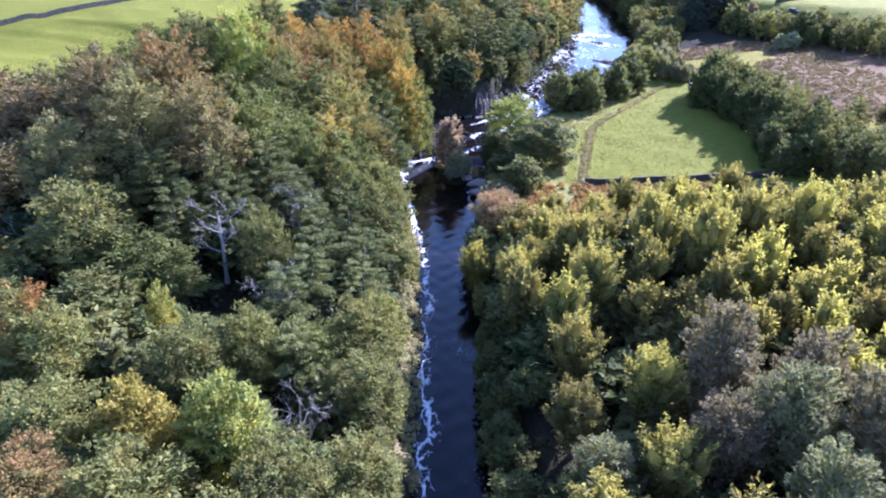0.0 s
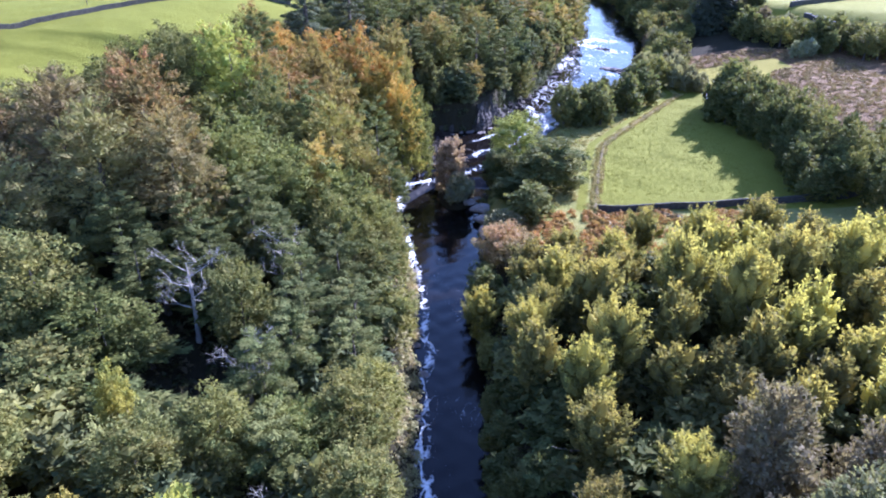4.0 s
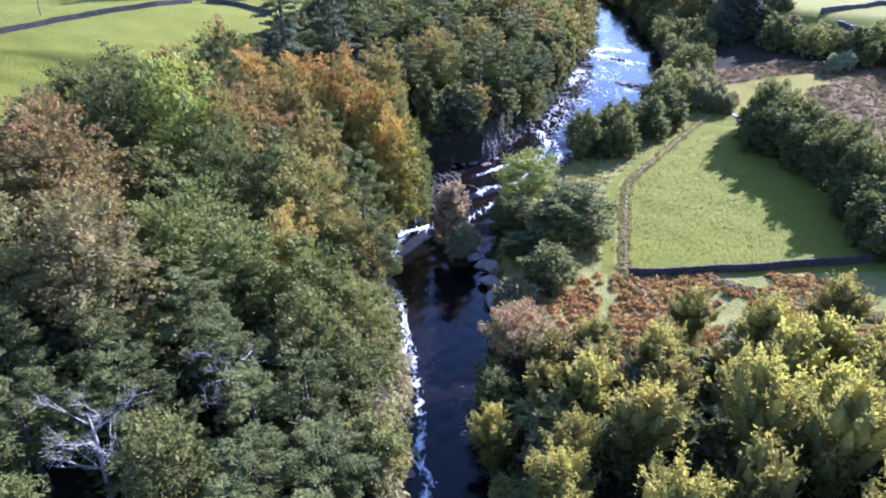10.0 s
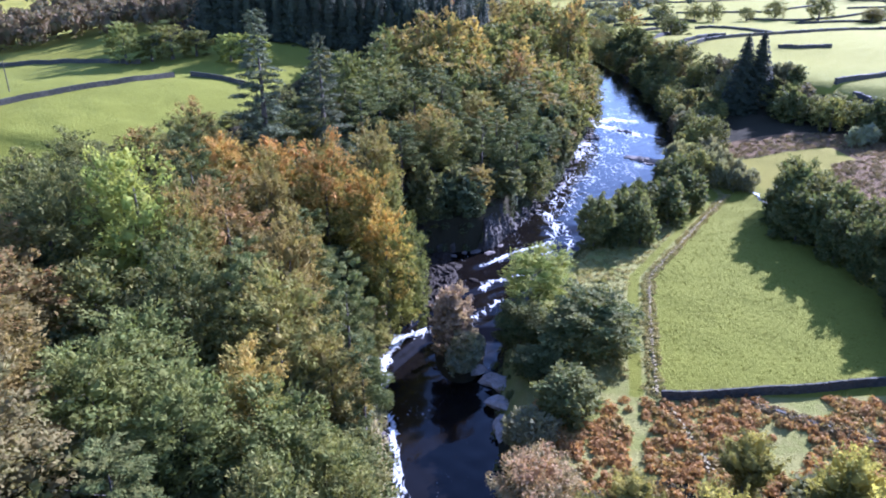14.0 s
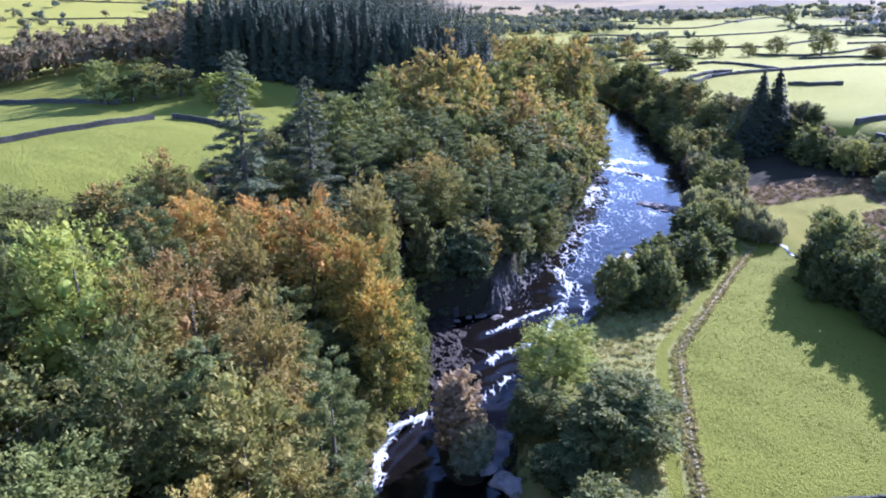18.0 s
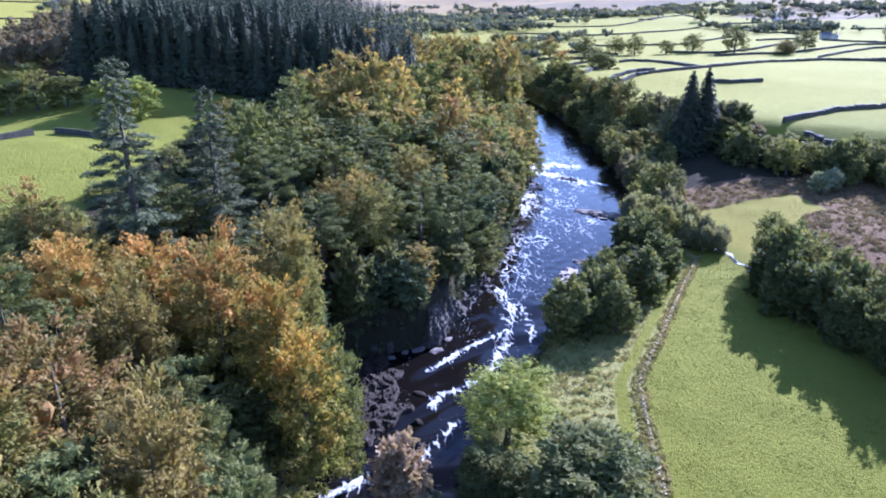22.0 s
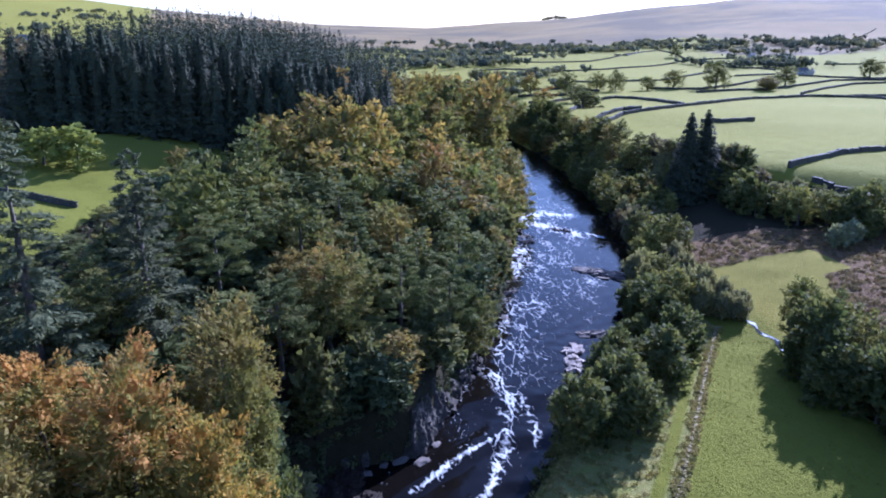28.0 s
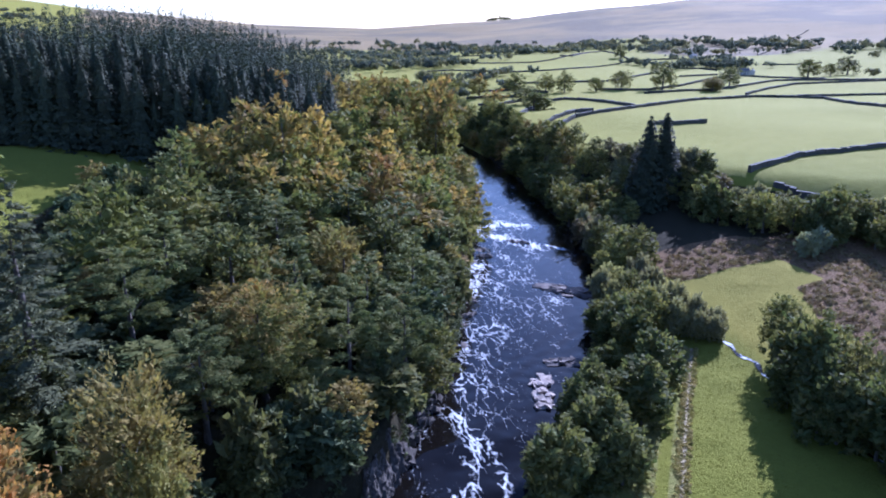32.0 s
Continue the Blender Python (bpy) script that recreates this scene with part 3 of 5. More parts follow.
def bough_mesh(name, boughs, mat, count, size, lift=0.45, spread=0.4, slim=0.66, heart=0.56, loose=0.3, taper=0.0, dome=None):
    """Leafy boughs, each a flattened plume: (middle, direction, length, width, thickness). Sprays fan out along them over a dense heart."""
    mid = np.array([b[0] for b in boughs], float)
    e1 = np.array([b[1] for b in boughs], float)
    e1 /= np.linalg.norm(e1, axis=1)[:, None]
    e2 = np.cross(e1, (0.02, 0.01, -1.0))
    e2 /= np.linalg.norm(e2, axis=1)[:, None]
    e3 = np.cross(e1, e2)
    e3 *= np.sign(e3[:, 2:3] + 1e-9)
    half = np.array([b[2:5] for b in boughs], float) / 2
    wgt = half[:, 0] * half[:, 1]
    k = rng.choice(len(boughs), count, p=wgt / wgt.sum())
    d = rng.normal(size=(count, 3)) + (0.35, 0, 0.5)
    d /= np.linalg.norm(d, axis=1)[:, None]
    q = d * half[k] * rng.uniform(0.72, 1.16, (count, 1))
    q[:, 1:] *= 1 - taper * np.clip(d[:, :1], -0.2, 1)
    c = mid[k] + e1[k] * q[:, :1] + e2[k] * q[:, 1:2] + e3[k] * q[:, 2:]
    g = d / half[k]
    g /= np.linalg.norm(g, axis=1)[:, None]
    nrm = 0.8 * (e1[k] * g[:, :1] + e2[k] * g[:, 1:2] + e3[k] * g[:, 2:]) + 0.25 * e3[k]
    if dome:
        out_ = (c - (0, 0, dome[0])) / (dome[1], dome[1], dome[2])
        nrm = 0.6 * nrm + 0.6 * out_ / (np.linalg.norm(out_, axis=1)[:, None] + 1e-9)
    grain = e1[k] + 0.8 * e2[k] * d[:, 1:2] + loose * rng.normal(size=(count, 3))
    v, f = leaf_cloud(c, nrm, np.full(count, size), spread, lift * 0.5, grain, slim)
    vs, fs, o = [v], [f], len(v)
    for i in range(len(boughs)):
        w = ICO_V * half[i] * heart * rng.uniform(0.75, 1.08, (12, 1))
        w[:, 1:] *= 1 - taper * np.clip(ICO_V[:, :1], -0.2, 1)
        vs.append(mid[i] + w[:, :1] * e1[i] + w[:, 1:2] * e2[i] + w[:, 2:] * e3[i])
        fs.append(ICO_F + o)
        o += 12
    return mesh_of(name, np.concatenate(vs), np.concatenate(fs), mat)


def tube(path, radii, sides=6):
    v, f = [], []
    for i, (p, r) in enumerate(zip(path, radii)):
        for j in range(sides):
            a = 2 * math.pi * j / sides
            v.append((p[0] + r * math.cos(a), p[1] + r * math.sin(a), p[2]))
        if i:
            o = (i - 1) * sides
            f += [(o + j, o + (j + 1) % sides, o + sides + (j + 1) % sides, o + sides + j) for j in range(sides)]
    return v, f


def trunk_mesh(name, h, r, limbs, reach, mat, low=0.35, high=0.8, sides=6):
    bend = rng.normal(size=2) * 0.25
    pts = [(bend[0] * math.sin(3 * u), bend[1] * math.sin(2.5 * u), h * u - 0.6) for u in (0, .12, .3, .5, .7, .9)]
    v, f = tube(pts, [r * 1.5, r, r * .85, r * .65, r * .42, r * .12], sides)
    for i in range(limbs):
        u = low + (high - low) * (i + rng.random() * 0.7) / limbs
        a = 2.4 * i + rng.random()
        ln = reach * (1.1 - 0.6 * (u - low)) * rng.uniform(0.7, 1.1)
        rise = ln * rng.uniform(0.25, 0.8)
        p0 = np.array([bend[0] * math.sin(3 * u), bend[1] * math.sin(2.5 * u), h * u - 0.6])
        d = np.array([math.cos(a), math.sin(a), 0])
        lp = [p0, p0 + d * ln * .45 + (0, 0, rise * .35), p0 + d * ln + (0, 0, rise)]
        lv, lf = tube(lp, [r * .4 * (1.2 - u), r * .25 * (1.2 - u), .03], 4)
        f += [tuple(q + len(v) for q in face) for face in lf]
        v += lv
    return mesh_of(name, v, f, mat, True)


def crown_round(name, h, r, mat, count=3600, boughs=58, size=0.55, base=0.25, long=(0.4, 0.66), wide=0.75, thick=0.5, rise=0.4, loose=0.5):
    """A broad uneven dome of leafy billows with dark gaps between them, over an inner layer of boughs."""
    mid, half = h * (base + 1) / 2, h * (1 - base) / 2
    lean, rows = rng.normal(size=2) * 0.1 * r, []
    inner = boughs // 4
    for i in range(boughs + inner):
        deep = i >= boughs
        z = 1 - 1.9 * ((i - boughs) / inner if deep else (i + 0.5) / boughs)
        a = 2.4 * i + rng.normal() * 0.4
        k = math.sqrt(max(0, 1 - z * z)) if z > -0.2 else 0.97 + 0.2 * z
        swell = 1 + 0.1 * math.sin(3 * a + h) + 0.07 * math.sin(5 * a + 4 * z)
        ln = r * (rng.uniform(0.75, 0.95) if deep else rng.uniform(*long))
        out_ = 0.46 if deep else rng.uniform(0.7, 0.84) * swell
        p = (math.cos(a) * k * r * out_ + lean[0] * z, math.sin(a) * k * r * out_ + lean[1] * z, mid + z * half * min(1.0, out_ + 0.1) * rng.uniform(0.88, 1.02))
        ax = (math.cos(a) * (k + 0.15), math.sin(a) * (k + 0.15), rise + 0.7 * max(0, z) ** 2 + 0.18 * rng.normal())
        rows.append((p, ax, ln, ln * wide * rng.uniform(0.85, 1.2), ln * (0.8 if deep else thick * rng.uniform(0.85, 1.25))))
    return bough_mesh(name, rows, mat, count, size, spread=0.32, heart=0.48, loose=loose, dome=(mid - 0.15 * half, r, half))


def crown_plume(name, h, r, mat, count=2600, plumes=24, size=0.46):
    """Upright feathery shoots of uneven height that lean outwards over a leafy body."""
    rows = []
    for i in range(plumes):
        a, k = 2.4 * i + 0.5 * rng.normal(), 0.8 * r * math.sqrt((i + 0.2) / plumes)
        top = h * (1.0 - 0.42 * (k / r) ** 1.8 + rng.uniform(-.13, .03))
        ln = h * rng.uniform(0.3, 0.44)
        ax = np.array([math.cos(a) * 0.5 * k / r, math.sin(a) * 0.5 * k / r, 1.0])
        p = np.array([k * math.cos(a), k * math.sin(a), top]) - ax * ln * 0.5
        w = r * rng.uniform(0.36, 0.54)
        rows += [(p, ax, ln, w, w), (p * (0.8, 0.8, 1) - ax * ln * 0.6, ax, ln, w * 1.3, w * 1.3)]
    return bough_mesh(name, rows, mat, count, size, 0.1, 0.4, 0.55, 0.66, 0.3, 0.7)


def crown_pine(name, h, r, mat, count=2200, size=0.5):
    """Level plates of needles on spreading limbs, open below and ragged on top."""
    rows = []
    for i in range(40):
        u = 0.36 + 0.62 * (i + rng.random() * 0.8) / 40
        a = 2.4 * i + rng.random()
        reach = r * (1.0 - 0.75 * max(0, u - 0.6) * 2.0) * rng.uniform(0.55, 1.12)
        ln = max(0.9, reach * rng.uniform(0.6, 0.85))
        p = (math.cos(a) * (reach - ln * 0.5), math.sin(a) * (reach - ln * 0.5), h * u + 0.12 * reach)
        rows.append((p, (math.cos(a), math.sin(a), 0.22 + 0.12 * rng.normal()), ln, ln * rng.uniform(0.6, 0.85), ln * 0.34))
    return bough_mesh(name, rows, mat, count, size, 0.5, 0.35, 0.5, 0.7)


def crown_fir(name, h, r, mat, count=10500, size=0.62):
    """An old open conifer: long drooping boughs in ragged tiers round a visible stem."""
    rows = []
    for i in range(120):
        u = 0.05 + 0.94 * (i + rng.random() * 0.5) / 120
        a = 2.4 * i + rng.random()
        reach = r * ((1.06 - u) ** 0.6) * rng.uniform(0.5, 1.15)
        ln = max(0.8, reach * 0.8)
        p = (math.cos(a) * (reach - ln * 0.5), math.sin(a) * (reach - ln * 0.5), h * u - 0.1 * reach)
        rows.append((p, (math.cos(a), math.sin(a), -0.12 + 0.1 * rng.normal()), ln, ln * 0.55 + 0.4, 0.9))
    return bough_mesh(name, rows, mat, count, size, 0.3, 0.3, 0.5, 0.75)


def crown_spruce(name, h, r, mat, count=1300, size=0.85, low=0.03):
    """Tiers of drooping branches that narrow to a spire."""
    u = low + (1 - low) * rng.random(count) ** 1.4
    tier = np.round(u * 15) / 15 + 0.014 * rng.normal(size=count)
    tier = np.clip(tier, 0, 0.995)
    reach = r * (1.02 - tier) ** 0.8 * rng.uniform(0.3, 1.0, count) ** 0.5
    a = rng.random(count) * 2 * math.pi
    a = a + 0.35 * np.sin(5 * a + tier * 40)
    c = np.stack([reach * np.cos(a), reach * np.sin(a), h * tier - 0.25 * reach], 1)
    n_ = np.stack([0.5 * np.cos(a), 0.5 * np.sin(a), np.full(count, 0.6)], 1)
    v, f = leaf_cloud(c, n_, size * (1.25 - 0.7 * tier), 0.25, 0.0)
    vs, fs, o = [v], [f], len(v)
    for k in range(7):
        u0, sp = low + 0.13 * k, 8
        ring = r * (1.0 - u0) ** 0.75 * 0.6
        an = np.arange(sp) * 2 * math.pi / sp + k
        rag = ring * rng.uniform(0.7, 1.1, sp)
        vs.append(np.concatenate([np.stack([rag * np.cos(an), rag * np.sin(an), np.full(sp, h * u0) - 0.12 * rag], 1), [(0, 0, h * min(0.98, u0 + 0.26))]]))
        fs.append(np.array([(o + i, o + (i + 1) % sp, o + sp) for i in range(sp)]))
        o += sp + 1
    return mesh_of(name, np.concatenate(vs), np.concatenate(fs), mat)


def crown_twigs(name, h, r, mat):
    """A leafless crown: bare limbs that fork again and again into fine twigs."""
    v, f = [], []

    def limb(p, d, ln, w, depth):
        q = p + d * ln
        side = np.cross(d, (0.3, 0.2, 1.0))
        side /= np.linalg.norm(side)
        other = np.cross(d, side)
        o = len(v)
        for c, k in ((p, w), (q, w * 0.6)):
            v.extend([c + side * k, c - side * k * 0.5 + other * k * 0.87, c - side * k * 0.5 - other * k * 0.87])
        f.extend([(o, o + 1, o + 4, o + 3), (o + 1, o + 2, o + 5, o + 4), (o + 2, o, o + 3, o + 5)])
        if depth:
            for _ in range(3):
                e = d + 0.55 * rng.normal(size=3) + (0, 0, 0.12)
                limb(q, e / np.linalg.norm(e), ln * rng.uniform(0.55, 0.85), w * 0.6, depth - 1)

    for i in range(7):
        a, u = 2.4 * i + rng.random(), 0.35 + 0.07 * i
        d = np.array([math.cos(a), math.sin(a), rng.uniform(0.35, 1.1)])
        limb(np.array([0, 0, h * u]), d / np.linalg.norm(d), r * rng.uniform(0.35, 0.5), 0.008 * h * (1.2 - u), 4)
    return mesh_of(name, v, f, mat)


# kind: name, nominal height and radius, label
KIND = {
    "oak": ("oak_tree", 22, 6.5, "dark green oak in full leaf on the wooded bank"),
    "greenoak": ("oak_tree", 22, 6.5, "broad oak still in light green leaf"),
    "ash": ("ash_tree", 22, 6.5, "grey-green ash with a loose feathery crown"),
    "tan": ("beech_tree", 24, 6.5, "beech with dull tan autumn leaves"),
    "orange": ("beech_tree", 24, 6.5, "beech in bright orange autumn leaf"),
    "gold": ("beech_tree", 22, 6, "beech with golden yellow autumn leaves above the river"),
    "fawn": ("beech_tree", 24, 6.5, "beech with thin pinkish-brown autumn leaves"),
    "copper": ("beech_tree", 24, 6.5, "beech with rusty copper-brown autumn leaves"),
    "ochre": ("beech_tree", 22, 6.5, "beech with dull ochre autumn leaves on the slope above the river"),
    "conifer": ("spruce_tree", 30, 6, "tall dark spruce standing alone at the pasture edge"),
    "yellow": ("maple_tree", 15, 5, "spreading maple turning bright yellow-green"),
    "lime": ("lime_tree", 24, 7, "tall lime tree in fresh light green leaf"),
    "poplar": ("poplar_tree", 16, 4.2, "upright plantation poplar with yellow feathery tips"),
    "brown": ("alder_tree", 15, 5, "alder with thin brownish autumn foliage"),
    "russet": ("rowan_tree", 8, 5.5, "low rowan with russet pink autumn leaves"),
    "pine": ("pine_tree", 20, 4.8, "dark blue-green pine with layered branches"),
    "spruce": ("spruce_tree", 24, 4.4, "dark pointed plantation spruce"),
    "alder": ("alder_tree", 12, 4.4, "dark green alder beside the water"),
    "willow": ("willow_bush", 4, 3, "low silvery willow bush"),
    "fir": ("fir_tree", 36, 6.5, "old open fir with long level boughs above the wood"),
    "birch": ("birch_tree", 12, 3.6, "slender tan birch on the rocks beside the falls"),
    "shrub": ("shrub", 4, 4, "low grey-green shrub on the river bank"),
    "hazel": ("hazel_tree", 9, 4.4, "dull green hazel growing beneath the taller trees"),
    "holly": ("holly_tree", 11, 4, "dark green holly in the shade of the wood"),
    "dead": ("dead_tree", 16, 4, "leafless grey tree with pale forking branches"),
}
PROTO = {}


def prototypes(kind, share):
    """Three crowns and trunks of a kind; share: how many of the leaf sprays a tree far from the path needs."""
    _, h, r, _ = KIND[kind]
    mat = LEAF.get(kind, LEAF["twig"])
    big = 1 / math.sqrt(share)
    made = []
    for i in range(3):
        if kind == "poplar":
            crown = crown_plume("crown", h, r, mat, int(3600 * share), 24, 0.48 * big)
        elif kind == "pine":
            crown = crown_pine("crown", h, r, mat, int(3400 * share), 0.6 * big)
        elif kind == "fir":
            crown = crown_fir("crown", h, r, mat)
        elif kind == "spruce":
            crown = crown_spruce("crown", h, r, mat, 1300, 0.7)
        elif kind == "conifer":
            crown = crown_spruce("crown", h, r, LEAF["spruce"], 9000, 0.62)
        elif kind == "dead":
            crown = crown_twigs("crown", h, r, mat)
        elif kind in ("willow", "shrub", "russet"):
            crown = crown_round("crown", h, r, mat, int(3600 * share), int(56 * min(1, share + .2)), 0.52 * big, 0.0, (0.36, 0.56), 0.8, 0.6, 0.7, 0.6)
        elif kind in ("ash", "brown", "birch"):
            crown = crown_round("crown", h, r, mat, int(4700 * share), int(96 * min(1, share + .2)), 0.62 * big, -0.08, (0.3, 0.5), 0.75, 0.6, 0.7, 0.45)
        elif "beech" in KIND[kind][0]:
            crown = crown_round("crown", h, r, mat, int(4700 * share), int(84 * min(1, share + .2)), 0.66 * big, -0.05, (0.36, 0.6), 0.7, 0.42, 0.25, 0.35)
        else:
            crown = crown_round("crown", h, r, mat, int(4700 * share), int(76 * min(1, share + .2)), 0.66 * big, -0.14 if kind == "alder" else -0.1, (0.34, 0.58), 0.8, 0.55, 0.45, 0.6)
        wood = PALE if kind == "dead" else BARK
        made.append((trunk_mesh("trunk", h * 0.9, 0.02 * h, 3 if kind == "dead" else 5 if share > 0.5 else 3, r * (0.4 if kind == "dead" else 0.8), wood, sides=5), crown))
    return made


for kind in KIND:
    PROTO[kind] = (prototypes(kind, 0.24),) * 4 if kind in ("hazel", "holly") else (prototypes(kind, 0.7), prototypes(kind, 0.42), prototypes(kind, 0.24), prototypes(kind, 2.0))


def plant(kind, x, y, h, r, group="", low=False, fine=False):
    name, h0, r0, label = KIND[kind]
    ob = new(name)
    ob.empty_display_size = 0.5
    trunk, crown = PROTO[kind][3 if fine else 2 if low else 0 if y < 205 else 1 if y < 275 or y > 560 and group else 2][int(rng.integers(3))]
    part("trunk", trunk, ob)
    part("crown", crown, ob)
    ob.location = (x, y, float(land(x, y)))
    ob.rotation_euler = (0, 0, rng.random() * 6.28)
    ob.scale = (r / r0, r / r0, h / h0)
    tagged(ob, label, "tree" if kind not in ("willow", "shrub") else "bush", group or KIND[kind][0].replace("_", " ") + "s in the valley")
    return ob

# ---- single trees: x, y, height, radius ----
SEEDS = {
    "ash": [(24.8, 247.4, 13, 4.5)],
    "tan": [(-21.2, 340.8, 15, 6)],
    "orange": [(1.1, 377.2, 20.4, 6.7)],
    "ochre": [(19.9, 366.7, 19, 6.2), (61, 369.4, 14, 5), (21.3, 408.8, 19, 5.6)],
    "yellow": [(-62, 299.5, 11, 5), (-70.2, 301, 9, 4.6)],
    "alder": [(12.8, 158.9, 9, 4), (13, 170.5, 10, 4.5), (17.7, 149.1, 8, 4), (9.5, 174.7, 7, 3), (21.1, 171.7, 11, 4.5)],
    "shrub": [(11.4, 144.6, 4.5, 4.5)],
    "fir": [(-24.9, 346.7, 16, 5), (-47.6, 338.2, 15, 4.5)],
}
# crowns: x, y, height of the top above the datum, radius
CROWNS = {
    "yellow": [(-22.5, 55.5, 24, 5), (-30.2, 54, 24, 4.5), (-34.5, 72.7, 23.5, 2.5)],
    "greenoak": [(-42, 86.5, 24.8, 7.2), (-33.5, 129, 34.3, 6.8), (-18.0, 123.8, 27.2, 7), (-27.3, 122, 31.5, 5.8), (-34.8, 121, 35, 6), (-16.4, 73.5, 18.5, 5), (-7, 183, 25, 4.5), (-25.7, 249, 46, 7.5)],
    "oak": [(-50.5, 88, 31.5, 7), (-38.7, 53.6, 24.3, 5.5), (-24, 71.6, 21.5, 4.5), (-33, 140.5, 38.5, 6.5), (-12.8, 123, 23, 5), (-13.2, 114.7, 19.4, 5.5), (-31, 213, 38.5, 7.5), (-56, 170, 40, 6.5), (-16.7, 266, 42, 7.5), (-8, 249, 39, 7)],
    "fir": [(-36.5, 203, 58.9, 8.2), (-26.4, 214, 53.4, 7.2)],
    "pine": [(-24, 107, 26.2, 4.6), (-32, 99, 28, 4.6), (-39.7, 168, 44, 4.6), (-25.5, 143.5, 36, 4.4), (-14, 149, 31, 4.4), (-10.9, 138.9, 25, 4), (-18.7, 92.7, 22.5, 5), (-12, 89.7, 18.4, 4.6), (-18.1, 70.8, 19, 4.6), (-39.4, 94, 28.7, 5), (-19.2, 86.8, 21.6, 4.6), (-12.6, 97.5, 19.5, 4.8), (-21.3, 80, 22.4, 4.6), (-29.6, 112, 29.5, 5), (-20.5, 101, 24, 4.8), (-16, 106, 23, 4.8), (-36, 104, 30, 4.6), (-44, 100, 31, 5), (-21, 163, 33, 4.4)],
    "ash": [(-53, 150, 45, 7.5), (-16.7, 114.5, 25.5, 6), (-30.2, 66, 23.8, 5.5), (-43.6, 64, 26.7, 5), (-28.2, 46.5, 23.5, 6.5), (-10.8, 78.5, 19, 5.2), (-9, 67.6, 17.8, 5.2), (-8.8, 53.8, 17.3, 5.2), (-15.5, 48.8, 22, 5.5), (-20.2, 40.5, 22.5, 5.5), (-26.3, 92, 26.4, 4.6), (-9.1, 84.3, 16.5, 4.4), (-66, 186, 40, 7), (-12.5, 196, 33, 4.5), (-10.1, 121, 18.5, 4.4)],
    "tan": [(-21, 139.5, 33.6, 7), (-14.8, 139, 27, 5.5), (-22, 153.7, 36.5, 5.8), (-42, 116, 38, 6), (-30, 176, 38.5, 5.5), (11, 258, 34.5, 6), (-15, 200.5, 38.3, 6.5)],
    "copper": [(-48.5, 125.5, 44.6, 7.2), (-33, 162.5, 38.4, 7), (-36.3, 45, 24.2, 4.5), (-58, 143, 41.5, 6.5), (24, 300, 40, 6)],
    "orange": [(-22, 186.5, 39.5, 6.8), (-31, 189, 38, 6), (-46.6, 65.6, 27.9, 4.2), (-39, 184, 40, 5.5)],
    "gold": [(-10.5, 178.5, 28.8, 5.6), (-14.5, 184.5, 34, 5.5)],
    "fawn": [(-49, 108, 42.5, 7), (-39, 110, 40, 6.5), (-58, 118, 43, 7), (-66, 130, 42, 7), (-57, 99, 37, 6.5)],
    "ochre": [(-22.5, 128.5, 30, 5), (-49, 198.5, 42.6, 6.2), (-36, 152, 40, 5.5), (-15, 297, 49.5, 8), (1.3, 303, 53.5, 8), (-7, 313, 52, 8), (10, 318, 49, 7.5), (55, 331, 24, 6), (48, 321, 26, 6), (40, 330, 33, 6.5), (28, 322, 42, 7), (-4, 288, 43, 7), (-3, 228, 35.5, 6.8)],
    "lime": [(-42.3, 153.5, 45.9, 8.0), (17.2, 182, 19.3, 7.2)],
    "alder": [(23.3, 166.5, 17.2, 8.8), (15, 160, 10.5, 5), (13.2, 171.5, 13, 5)],
    "dead": [(-33.3, 93.5, 27.5, 4.8), (-23.5, 104, 25.5, 4.4), (-59, 90, 24, 5), (-23.1, 81, 22.5, 4), (-15.5, 60, 19, 3)],
    "poplar": [(21.4, 90, 22.6, 6.4), (5.6, 111, 11.6, 5.0), (25, 68.5, 18.8, 5.6), (33.8, 103, 27, 6.7), (29, 121, 17, 6.2), (11.6, 97.1, 17.5, 5.6), (17, 84, 20, 5.8), (16.7, 75.1, 19, 5.6), (22, 104, 22, 6.4), (41, 99, 26, 6.7), (44, 124, 20, 6.4), (56, 129, 20, 6.4), (36, 131, 16.5, 5.8), (24, 55.4, 18, 5.8), (14, 104, 16, 5.2), (52, 108, 25, 6.7), (62, 110, 24, 6.7), (21, 126, 14.5, 5.2), (15, 64, 17, 5.2)],
    "russet": [(11.2, 131, 11.8, 6.3)],
    "brown": [(33, 69, 23.8, 5.2), (37.5, 60, 22.5, 5.2), (42, 66, 22.5, 4.8), (30.5, 59, 19, 4.4), (46, 58, 22, 5), (38, 50, 20, 5), (17, 56, 15, 3.8)],
}
CROWNS["pine"] += [(9.5, 235, 33.5, 5.2), (18.6, 238, 30, 5), (-17.6, 276, 50, 5.4), (-3, 278, 38, 5.2), (24, 262, 31, 5), (2, 246, 36, 5.2), (-10, 218, 34, 5.2), (-20, 232, 40, 5.4), (-17, 246, 41, 5.4), (14, 250, 31, 5)]

# ---- planting ----
taken = []
cells = {}


def free(x, y, gap):
    cx, cy = int(x // 12), int(y // 12)
    for i in (-1, 0, 1):
        for j in (-1, 0, 1):
            for px, py, pg in cells.get((cx + i, cy + j), ()):
                if (px - x) ** 2 + (py - y) ** 2 < (0.5 * (gap + pg)) ** 2:
                    return False
    return True


def take(x, y, gap):
    cells.setdefault((int(x // 12), int(y // 12)), []).append((x, y, gap))


